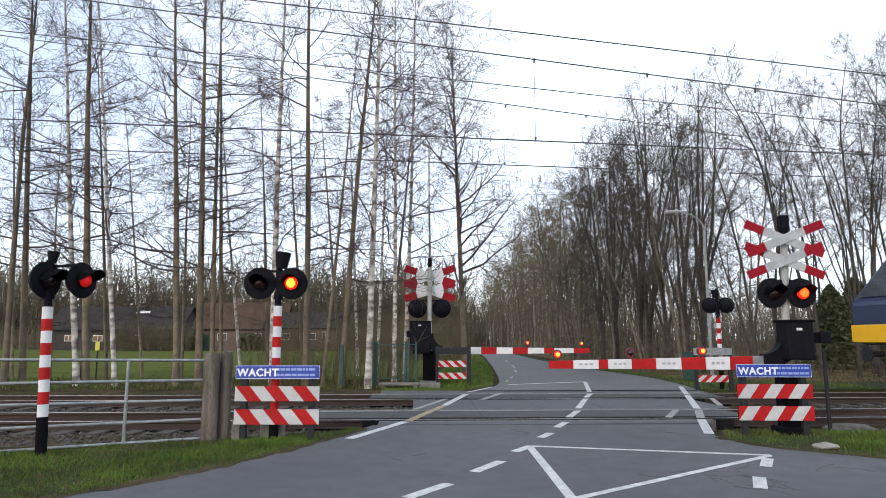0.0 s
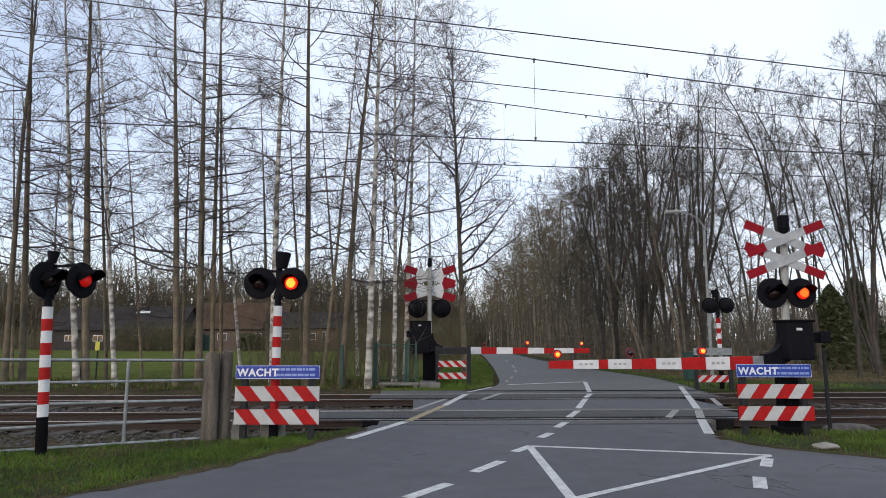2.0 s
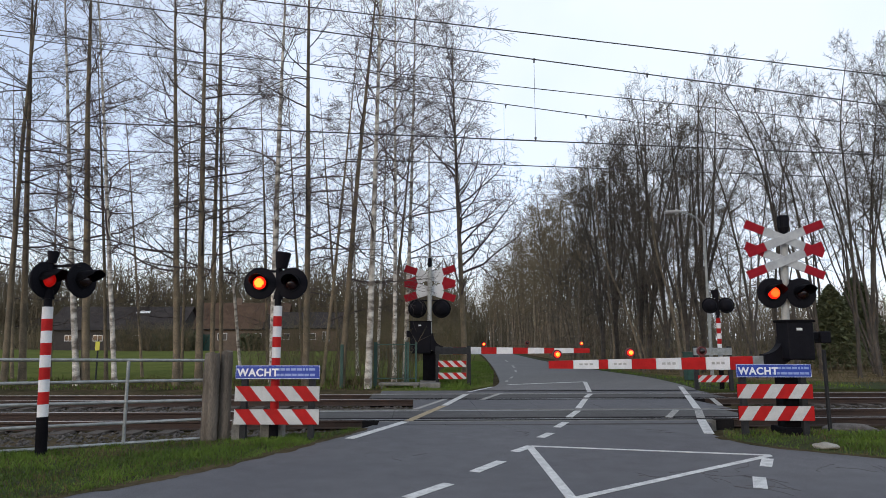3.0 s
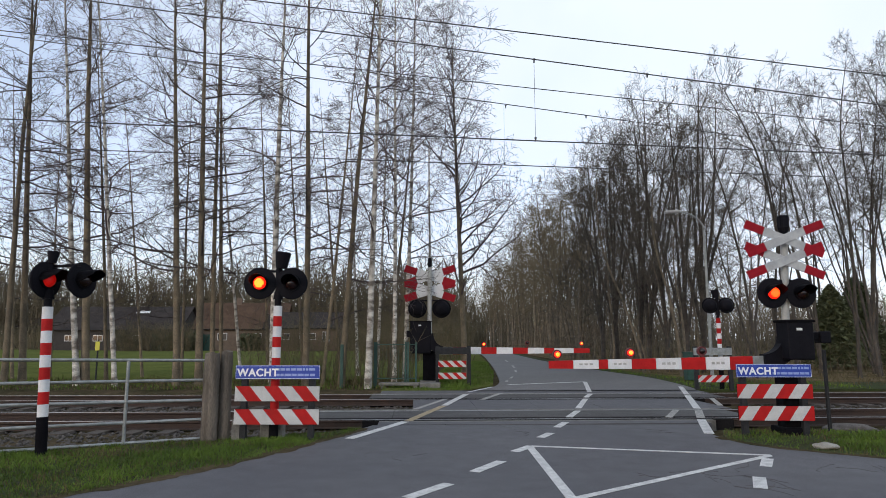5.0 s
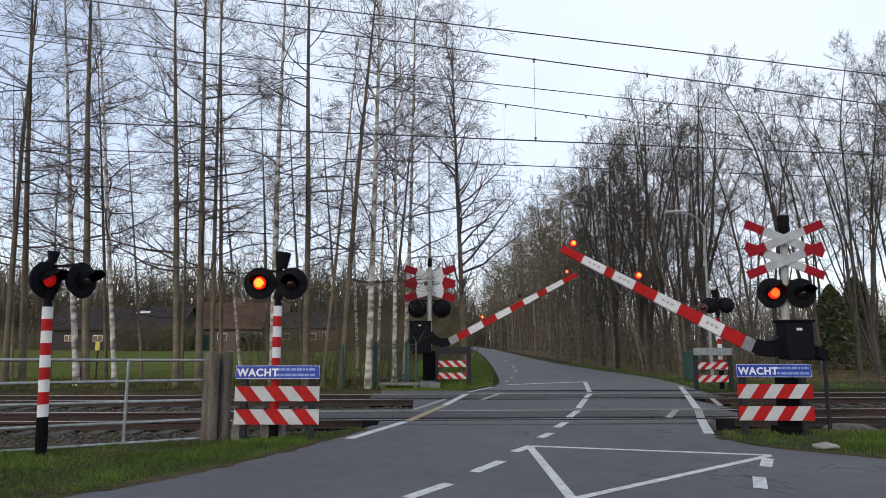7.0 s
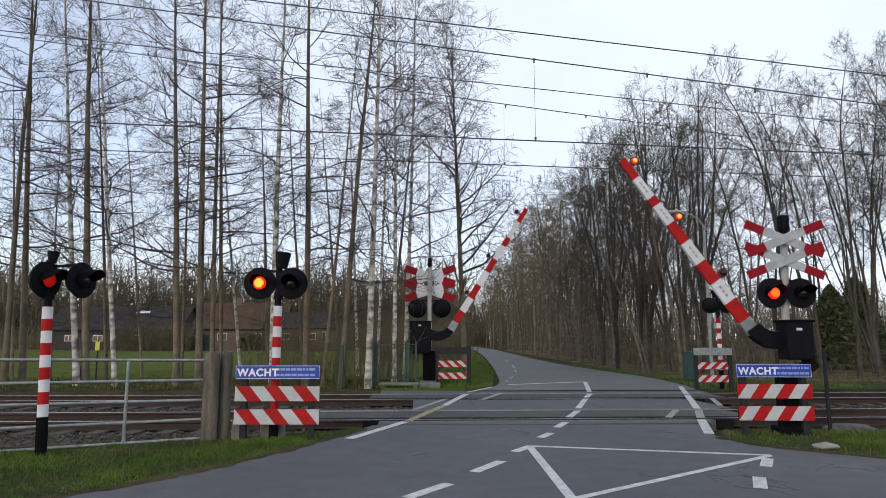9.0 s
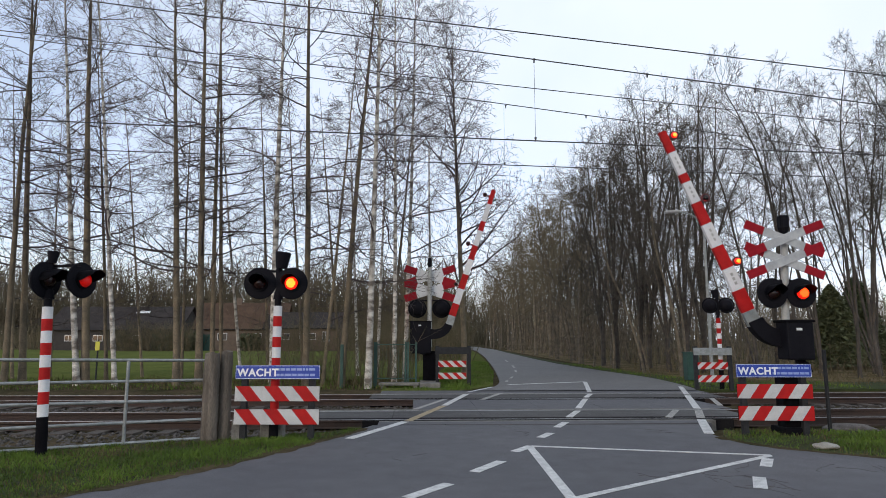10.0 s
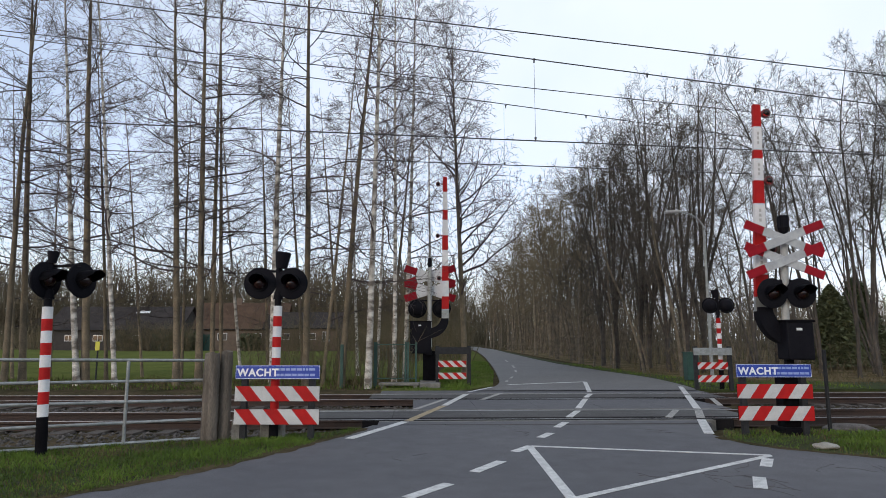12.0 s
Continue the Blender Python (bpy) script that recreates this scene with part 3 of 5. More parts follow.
def boom(parent, side, pivot, drop, x0, length, h0, h1, cuts, lamps):
    """The barrier's arm with its cranked root, turning on the pivot. side: +1 reaches to +x, -1 to -x."""
    bm = B()
    s = side
    # curved horn from the pivot to the arm, and the counterweight
    e = drop - 0.02
    n = 9
    outer, inner = [], []
    for q in range(n + 1):
        a = radians(90 * q / n)
        c, d = Vector((x0 * 0.9 * (1 - math.cos(a)), -e * math.sin(a))), Vector((e * math.cos(a), x0 * 0.9 * math.sin(a))).normalized()
        w = 0.15 * h0 / 0.22 * (1 - q / n) + h0 * 0.52 * q / n
        outer.append(tuple(c - d * w))
        inner.append(tuple(c + d * w))
    pts = outer + inner[::-1]
    vs = [[bm.verts.new((s * x, y, z)) for x, z in pts] for y in (-0.09, 0.09)]
    for i in range(n):
        k = 2 * n + 1 - i
        bm.faces.new((vs[0][i], vs[0][i + 1], vs[0][k - 1], vs[0][k]))
        bm.faces.new((vs[1][i], vs[1][k], vs[1][k - 1], vs[1][i + 1]))
    for i in range(len(pts)):
        q = (i + 1) % len(pts)
        bm.faces.new((vs[0][i], vs[1][i], vs[1][q], vs[0][q]))
    box(bm, 0.45 * h0 / 0.2, 0.1, 0.12, pose(-s * 0.3 * h0 / 0.2, 0, 0.0), 0.01)
    box(bm, 0.16 * h0 / 0.2, 0.2, 0.17 * h0 / 0.2, pose(-s * 0.5 * h0 / 0.2, 0, -0.02), 0.02)
    bmesh.ops.recalc_face_normals(bm, faces=bm.faces)
    arm = part("boom", bm, BLACK, parent, "red and white striped barrier boom with black cranked root")
    arm.matrix_basis = pivot
    edges = [x0 - 0.12] + list(cuts) + [length]
    for i, (a, b) in enumerate(zip(edges, edges[1:])):
        ha, hb = (h0 + (h1 - h0) * (x - x0) / (length - x0) for x in (a, b))
        bm = B()
        vs = []
        for x, h in ((a + 0.003, ha), (b - 0.003, hb)):
            vs.append([bm.verts.new((s * x, y, -drop + z)) for y, z in ((-0.035, -h / 2), (0.035, -h / 2), (0.035, h / 2), (-0.035, h / 2))])
        for j in range(4):
            bm.faces.new((vs[0][j], vs[0][(j + 1) % 4], vs[1][(j + 1) % 4], vs[1][j]))
        bm.faces.new(vs[0][::-1])
        bm.faces.new(vs[1])
        bmesh.ops.recalc_face_normals(bm, faces=bm.faces)
        mat = STEEL if i == 0 else (WHITE, RED)[i % 2]
        band = part("boom_band", bm, mat, arm)
        if mat is WHITE and side < 0:
            n = 3
            lbl = B()
            for q in range(n):
                xx = a + (b - a) * (0.3 + 0.2 * q)
                box(lbl, (b - a) * 0.13, 0.004, ha * 0.2, pose(s * xx, -0.037, -drop + ha * 0.02))
            part("faded_bars", lbl, POST_GREY, arm)
    balls = []
    for x, key, z in lamps:
        h = h0 + (h1 - h0) * (x - x0) / (length - x0)
        bm = B()
        box(bm, 0.05, 0.05, 0.08, pose(s * x, 0, -drop + h / 2 + 0.03), 0.006)
        cyl(bm, 0.075, 0.075, 0.06, pose(s * x, 0.04, -drop + h / 2 + z, 90), 16)
        part("boom_lamp", bm, RED_DARK, arm)
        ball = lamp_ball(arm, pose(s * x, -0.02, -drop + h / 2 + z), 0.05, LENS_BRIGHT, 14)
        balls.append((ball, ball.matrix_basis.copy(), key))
    return arm, balls


def barrier(m, label, side, top, box_m, box_size, cross, head_z, heads, piv, arm, lamps, facing, foot, size=1.0, lean=0.0):
    t = thing("level_crossing_barrier", m, label, "crossing barrier", "barriers")
    bm = B()
    low = box_m.translation.z + box_size[2] / 2 - 0.05 if lean else foot
    cyl(bm, 0.058 * size, 0.058 * size, top - low, pose(-0.7 * math.sin(radians(lean)), 0, 0, 0, lean, 0) @ pose(0, 0, low), 18)
    smooth(part("mast", bm, POST_GREY, t, "pale grey steel mast"))
    bm = B()
    box(bm, *foot_size(box_size), pose(0, 0.0, foot / 2 + 0.0), 0.02)
    part("pedestal", bm, BLACK_MATT, t)
    bm = B()
    box(bm, box_size[0] * 0.9, box_size[1] + 0.1, 0.14, pose(0, 0, 0.03), 0.02)
    part("footing", bm, CONCRETE if size > 1 else BLACK_MATT, t)
    fat_box(t, *box_size, box_m)
    bm = B()
    head = (top - 0.7) * math.sin(radians(lean))
    cyl(bm, 0.05, 0.09, 0.1, pose(head, 0, top), 16)
    box(bm, 0.15, 0.15, 0.24, pose(head, 0, top + 0.2, 0, 0, 0), 0.03)
    part("bell", bm, BLACK, t, "black crossing bell")
    x, w, h, drop, bw, z, y = cross
    saltire(t, pose(x, y, z), w, h, drop, bw, WHITE if size > 1 else WHITE_GREY)
    turn = pose(0, 0, 0, 0, 0, facing)
    bm = B()
    box(bm, 0.62 * size, 0.04, 0.05, turn @ pose(x, 0.0, head_z + 0.2 * size))
    part("crossbar", bm, BLACK, t)
    for (x, key) in heads:
        hd, ball = lamp_head(t, turn @ pose(x, -0.14, head_z), LENS_LIT, size)
        SIGNAL_LAMPS[key].append((ball, ball.matrix_basis.copy()))
    a, balls = boom(t, side, piv, *arm, lamps)
    for ball, mb, key in balls:
        SIGNAL_LAMPS[key].append((ball, mb))
    return a


def foot_size(bs):
    return (bs[0] * 0.62, bs[1] * 0.7, 0.95)


PIVOT_C = pose(0.16, 0.14, 1.5)
BOOM_C = barrier(pose(5.44, 10.31, 0), "near barrier with crossed boards and red lamps beside the road", -1, 3.15, pose(0.2, 0.02, 1.43), (0.42, 0.36, 0.6),
                 (0.06, 1.24, 0.49, 0.35, 0.138, 2.88, -0.15), 2.18, ((-0.185, "first"), (0.275, "second")), PIVOT_C,
                 (0.42, 0.5, 3.9, 0.22, 0.12, (0.62, 0.99, 1.38, 1.77, 2.18, 2.57, 2.95, 3.1, 3.51)), ((1.42, "boom_second", 0.1), (2.58, "boom_first", 0.1), (3.76, "steady", 0.1)), 0, 1.1, lean=3.2)
PIVOT_D = pose(-0.04, -0.2, 1.66)
BOOM_D = barrier(pose(-0.45, 21.7, 0), "far barrier with crossed boards seen from behind", 1, 3.9, pose(-0.3, -0.05, 1.52), (0.7, 0.5, 1.05),
                 (0.0, 1.72, 0.55, 0.5, 0.25, 3.36, 0.12), 2.5, ((-0.4, "first"), (0.42, "second")), PIVOT_D,
                 (0.57, 0.55, 5.36, 0.25, 0.15, (0.81, 1.23, 1.76, 2.27, 2.81, 3.31, 3.85, 4.19, 4.83)), ((1.85, "far_first", 0.1), (3.3, "far_second", 0.16), (5.1, "far_steady", 0.16)), 180, 1.2, 1.32)


# ---- left side: gate, posts ----
def field_gate():
    a, b = Vector((-3.52, 9.62, 0)), Vector((-8.2, 7.2, 0))
    d = b - a
    t = thing("field_gate", pose(a.x, a.y, 0, 0, 0, math.degrees(math.atan2(d.y, d.x))), "galvanised tubular steel gate with five rails, closed", "gate")
    L = d.length
    for z, z2 in ((1.14, 1.23), (0.855, 0.905), (0.565, 0.64), (0.29, 0.325), (0.02, 0.02)):
        bm = B()
        ang = math.degrees(math.atan2(z2 - z, L))
        cyl(bm, 0.022, 0.022, L, pose(0, 0, z, 0, 90 - ang, 0), 12)
        smooth(part("rail", bm, STEEL, t))
    for x in (0.0, 1.03, 3.9, L):
        bm = B()
        cyl(bm, 0.024, 0.024, 1.13, pose(x, 0, 0.02), 12)
        smooth(part("upright", bm, STEEL, t))


field_gate()


def wood_post(x, y, h, r, label, sides=10):
    rnd = random.Random(int(x * 100))
    bm = B()
    prev = None
    n = 9
    for i in range(n + 1):
        z = -0.1 + (h + 0.1) * i / n
        ring = []
        for k in range(sides):
            a = 2 * math.pi * k / sides
            rr = r * (1 + 0.08 * math.sin(3 * a + x) + rnd.uniform(-0.03, 0.03)) * (0.9 if i == n else 1)
            ring.append(bm.verts.new((rr * math.cos(a), rr * math.sin(a), z + (rnd.uniform(-0.02, 0.02) if i == n else 0))))
        if prev:
            for k in range(sides):
                bm.faces.new((prev[k], prev[(k + 1) % sides], ring[(k + 1) % sides], ring[k]))
        prev = ring
    bm.faces.new(prev)
    ob = tagged(smooth(part("wooden_post", bm, WOOD_OLD), 60), label, "post", "wooden posts")
    ob.matrix_basis = pose(x, y, 0)


wood_post(-3.42, 9.62, 1.25, 0.115, "thick weathered wooden gate post")
wood_post(-3.25, 9.75, 1.27, 0.09, "thick weathered wooden gate post")


# ---- overhead wires ----
def wire(name, p0, p1, sag, r, label, n=24):
    t = np.linspace(0, 1, n)[:, None]
    P = np.array(p0) * (1 - t) + np.array(p1) * t
    P[:, 2] -= sag * 4 * (t * (1 - t))[:, 0]
    v, q = tubes((P[None], np.full((1, n), r)), 6)
    ob = new(name, quads_mesh(name, [(v, q)], WIRE))
    return tagged(ob, label, "wire", "overhead wires")


def overhead():
    def run(name, x0, y0, z0, x1, y1, z1, r, label):
        # through two points, carried on far to both sides
        a, b = Vector((x0, y0, z0)), Vector((x1, y1, z1))
        d = (b - a)
        p, q = a - d * 1.2, b + d * 1.2
        return wire(name, p, q, 0.0, r, label)

    for m in WIRES:
        run(*m)
    wire("dropper", (1.93, 12.848, 5.52), (1.93, 12.85, 7.345), 0, 0.004, "thin vertical dropper wire", 3)
    wire("dropper", (1.68, 16.89, 6.155), (1.68, 16.89, 7.9), 0, 0.003, "thin vertical dropper wire", 3)
    for x, y, z in ((1.93, 12.85, 7.31), (4.35, 12.95, 7.02), (6.69, 13.06, 6.73), (-0.39, 12.75, 7.58), (1.73, 16.89, 7.82), (3.96, 16.99, 7.56), (1.93, 12.85, 5.58), (1.68, 16.89, 6.19)):
        bm = B()
        box(bm, 0.03, 0.03, 0.09, pose(0, 0, 0), 0.006)
        box(bm, 0.05, 0.035, 0.03, pose(0, 0, 0.03), 0.006)
        ob = tagged(part("wire_clamp", bm, WIRE), "small black clamp on an overhead wire", "clamp", "wire clamps")
        ob.matrix_basis = pose(x, y, z)


WIRES = [
    ("contact_wire", -6.70, 12.47, 5.79, 6.76, 13.06, 5.41, 0.013, "taut black overhead contact wire"),
    ("contact_wire", -8.77, 16.44, 6.42, 8.05, 17.17, 6.00, 0.013, "taut black overhead contact wire"),
    ("carrier_wire", -5.37, 12.53, 8.20, 6.73, 13.06, 6.77, 0.012, "black overhead carrier wire"),
    ("carrier_wire", -8.97, 16.43, 9.23, 8.13, 17.17, 7.08, 0.012, "black overhead carrier wire"),
    ("feeder_wire", -4.22, 12.58, 8.55, 8.76, 13.15, 7.21, 0.012, "black overhead feeder wire"),
    ("feeder_wire", -8.84, 16.43, 9.44, 8.17, 17.18, 7.82, 0.012, "black overhead feeder wire"),
]
overhead()


# ---- trees ----
def unit(d):
    return d / (np.linalg.norm(d, axis=-1, keepdims=True) + 1e-9)


def wander(rs, p, d, L, m, bend, lift):
    """Curved shoots: from p along d, length L, turning a little at each of m points and lifting (or drooping)."""
    pts, d = [p], unit(d)
    for i in range(m - 1):
        pts.append(pts[-1] + d * (L / (m - 1))[:, None])
        d = d + rs.normal(0, bend, d.shape)
        d[:, 2] += lift / (m - 1)
        d = unit(d)
    return np.stack(pts, 1)


def shoots(rs, P, R, L, n, frac, m, spread, bend, lift, thin, least, lo=0.15, longest=9.0):
    """n side shoots on each of the branches P (radii R, lengths L)."""
    N, k, _ = P.shape
    f = lo + (1 - lo) * (np.arange(n)[None] + rs.uniform(0, 1, (N, n))) / n
    x = f * (k - 1)
    j = np.minimum(x.astype(int), k - 2)
    w = (x - j)[..., None]
    I = np.arange(N)[:, None]
    p = P[I, j] * (1 - w) + P[I, j + 1] * w
    d = unit(P[I, j + 1] - P[I, j])
    rad = (R[I, j] * (1 - w[..., 0]) + R[I, j + 1] * w[..., 0]) * thin
    side = rs.normal(0, 1, (N, n, 3))
    side = unit(side - d * (side * d).sum(2, keepdims=True))
    a = rs.normal(spread, 0.2, (N, n, 1))
    dirs = d * np.cos(a) + side * np.sin(a)
    LL = np.minimum(L[:, None] * frac * (1.2 - 0.6 * f) * rs.uniform(0.5, 1.4, (N, n)), longest)
    pts = wander(rs, p.reshape(-1, 3), dirs.reshape(-1, 3), LL.ravel(), m, bend, lift)
    s = np.linspace(0, 1, m)
    return pts, np.maximum(rad.reshape(-1, 1) * (1 - 0.75 * s), least), LL.ravel()


def grow(seed, H, r0, first, elev, n_limb, limb_len, lift, n_sub=8, n_twig=6, twig_r=0.0055, limb_r=0.011, fork=0, fork_spread=0.25, droop=0.1,
         dome=False, bend=0.14, sway=0.022, fine=3, limb_cap=0.55, sub_frac=0.45, fork_low=0.03):
    """A bare tree: one or more stems, limbs, side branches and twigs as tapered curved tubes. Returns the trunk's and the crown's pieces."""
    rs = np.random.RandomState(seed)
    k = 16
    t = np.linspace(0, 1, k)
    stems = []
    for q in range(fork + 1):
        a = 2 * np.pi * (q + rs.uniform(-0.3, 0.3)) / max(fork, 1)
        sp = 0.0 if q == 0 else fork_spread * rs.uniform(0.6, 1.3)
        d = np.array([[np.cos(a) * sp, np.sin(a) * sp, 1.0]])
        base = np.array([[0, 0, -0.2]]) if q == 0 else stems[0][0][int(rs.uniform(fork_low, fork_low + 0.14) * k)][None]
        hh = H if q == 0 else H * rs.uniform(0.78, 0.97) - base[0, 2]
        P = wander(rs, base, d, np.array([hh]), k, sway, 0.12 if q else 0.0)[0]
        r = r0 * (1.0 if q == 0 else rs.uniform(0.6, 0.85))
        R = r * (1 - 0.93 * t ** 1.15)
        R[0] *= 1.25
        stems.append((P, R, r))
    trunk = [tubes((P[None], R[None]), 9) for P, R, _ in stems]
    bp, bd, bl, br = [], [], [], []
    for P, R, r in stems:
        n = max(8, int(n_limb / len(stems)))
        for i in range(n):
            f = first + (0.985 - first) * ((i + rs.uniform(0, 1)) / n) ** (0.7 if dome else 1.0)
            x = f * (k - 1)
            j = min(int(x), k - 2)
            a = rs.uniform(0, 2 * np.pi)
            el = radians(elev + rs.normal(0, 11)) + max(0, f - 0.55) * 0.9
            u = (f - first) / (1 - first)
            shape = (0.3 + 1.1 * math.sqrt(max(0.0, 1 - u))) if not dome else 0.6 + 0.6 * math.sin(math.pi * min(1, 0.2 + u * 0.8))
            bp.append(P[j] + (P[j + 1] - P[j]) * (x - j))
            bd.append((np.cos(a) * np.cos(el), np.sin(a) * np.cos(el), np.sin(el)))
            bl.append(limb_len * shape * rs.uniform(0.5, 1.15))
            br.append(min((R[j] + (R[j + 1] - R[j]) * (x - j)) * limb_cap, limb_r * (0.6 + bl[-1])))
    bl, br = np.array(bl), np.array(br)
    m = 8
    LP = wander(rs, np.array(bp), np.array(bd), bl, m, bend, lift)
    LR = np.maximum(br[:, None] * (1 - 0.85 * np.linspace(0, 1, m)), twig_r)
    SP, SR, SL = shoots(rs, LP, LR, bl, n_sub, sub_frac, 5 if fine > 2 else 3, 0.8, bend * 1.5, 0.2 - droop, 0.62, twig_r)
    TP, TR, TL = shoots(rs, SP, SR, np.maximum(SL, 0.35), n_twig, 0.6, fine, 0.85, bend * 2.2, 0.15 - droop * 1.5, 0.6, twig_r, 0.1, 0.95)
    return trunk, [tubes((LP, LR), 4), tubes((SP, SR), 3), tubes((TP, TR), 3)]


def tree_kind(bark, twig, **kw):
    tk, cr = grow(**kw)
    return quads_mesh("trunk", tk, bark), quads_mesh("crown", cr, twig)


def tree(kinds, i, m, label, category="tree", group="trees", scale=1.0, width=1.0):
    trunk, crown = kinds[i % len(kinds)]
    t = thing("tree", m @ Matrix.Diagonal((scale * width, scale * width, scale, 1)), label, category, group)
    for nm, me in (("trunk", trunk), ("crown", crown)):
        o = new(nm, me)
        o.parent = t
    return t


def alder(seed, H, r, thin):
    return tree_kind(BARK, TWIG, seed=seed, H=H, r0=r, first=0.16 if thin else 0.22, elev=8, n_limb=18 if thin else 36, limb_len=1.5 if thin else 2.4, lift=0.25,
                     n_sub=7, n_twig=6, twig_r=0.0048, droop=0.05, limb_r=0.0085, sway=0.005)


def birch(seed, H, r, thin):
    return tree_kind(BARK_BIRCH, TWIG_BIRCH, seed=seed, H=H, r0=r, first=0.26, elev=32, n_limb=16 if thin else 32, limb_len=1.5 if thin else 2.2, lift=0.1,
                     n_sub=7, n_twig=6, twig_r=0.0048, droop=0.45, limb_r=0.0085, sway=0.005)


def grey_birch(seed, H, r, thin):
    return tree_kind(BARK, TWIG_BIRCH, seed=seed, H=H, r0=r, first=0.2, elev=42, n_limb=46, limb_len=3.5, lift=0.05,
                     n_sub=9, n_twig=7, twig_r=0.0058, droop=0.55, limb_r=0.013, dome=True, sway=0.014)


def left_trees():
    """Alders and birches in a row behind the railway: kind, place, lean sideways in degrees, trunk radius."""
    rnd = random.Random(5)
    row = [
        (alder, -14.50, 21.5, -0.7, 0.105), (alder, -14.22, 22.0, -3.5, 0.12), (alder, -16.56, 25.0, -4.6, 0.066), (birch, -11.98, 21.3, -6.7, 0.108),
        (alder, -11.82, 21.5, -3.6, 0.138), (alder, -11.90, 23.0, -5.4, 0.071), (birch, -10.48, 20.8, -6.6, 0.083), (alder, -8.73, 21.3, -2.4, 0.118),
        (alder, -9.66, 24.0, -1.0, 0.064), (alder, -7.88, 21.0, -1.8, 0.125), (alder, -7.82, 22.0, -2.1, 0.088), (alder, -8.01, 23.5, -3.3, 0.083),
        (birch, -7.77, 25.0, -7.0, 0.066), (birch, -5.50, 21.0, -1.2, 0.125), (alder, -6.44, 24.0, -3.8, 0.074), (alder, -4.36, 20.6, -0.1, 0.114),
        (alder, -5.27, 24.5, -4.3, 0.065), (alder, -3.90, 21.0, 5.0, 0.065), (alder, -3.29, 21.0, 3.2, 0.108), (birch, -2.33, 20.2, 1.4, 0.112),
        (birch, -2.39, 23.5, 1.4, 0.062), (birch, -1.62, 21.6, -0.1, 0.084), (birch, -1.33, 22.5, 1.3, 0.086), (alder, -2.10, 25.0, 4.5, 0.077),
        (grey_birch, 0.88, 26.0, -1.3, 0.127), (birch, -0.58, 27.0, 1.3, 0.075), (alder, -4.11, 26.0, -5.3, 0.069), (birch, -3.54, 27.0, -3.3, 0.072),
        (alder, -12.02, 26.0, -7.3, 0.058), (alder, -15.71, 26.0, -2.2, 0.058),
    ]
    for i, (kind, X, Y, lean, r) in enumerate(row):
        thin = r < 0.08
        H = 14.6 if kind is grey_birch else (rnd.uniform(11.5, 14) if thin else rnd.uniform(16, 18))
        white = kind is not alder
        tree([kind(200 + i, H, r, thin)], 0, pose(X, Y, -0.05, rnd.uniform(-1, 1), lean, 0),
             ("slender " if thin else "tall ") + ("bare white-barked birch tree behind the railway" if white else "bare alder tree with a straight brown trunk"), "tree", "birches" if white else "alders")


left_trees()

OAKS = [tree_kind(BARK_SILHOUETTE, TWIG_OAK, seed=50 + i, H=14.2 + 0.5 * (i % 3), r0=0.125, first=0.4, elev=42, n_limb=44, limb_len=2.5, lift=0.5, n_sub=7, n_twig=6, fork=4 + i % 2,
                  fork_spread=0.22, fork_low=0.14, twig_r=0.0058, limb_r=0.012, dome=True, limb_cap=0.7, droop=0.0, sway=0.028, bend=0.12) for i in range(4)]
TALL_OAKS = [tree_kind(BARK_SILHOUETTE, TWIG_OAK, seed=90 + i, H=14.6 + 0.5 * i, r0=0.085, first=0.36, elev=40, n_limb=36, limb_len=2.0, lift=0.5, n_sub=7, n_twig=6, fork=1 + i % 2,
                       fork_spread=0.16, twig_r=0.0056, limb_r=0.012, dome=True, limb_cap=0.7, droop=0.0, sway=0.045) for i in range(4)]
FAR_OAKS = [tree_kind(BARK_DARK, TWIG_FAR_HAZED, seed=70 + i, H=14.2 + i % 3, r0=0.16, first=0.3, elev=30, n_limb=28, limb_len=3.7, lift=0.4, n_sub=7, n_twig=6, fork=1,
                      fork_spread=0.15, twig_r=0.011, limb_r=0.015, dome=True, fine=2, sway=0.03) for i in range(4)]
SAPLINGS = [tree_kind(BARK_DARK, TWIG_OAK, seed=120 + i, H=9 + i, r0=0.055, first=0.28, elev=36, n_limb=20, limb_len=1.7, lift=0.3, n_sub=7, n_twig=5, twig_r=0.007, fine=2, sway=0.06) for i in range(3)]


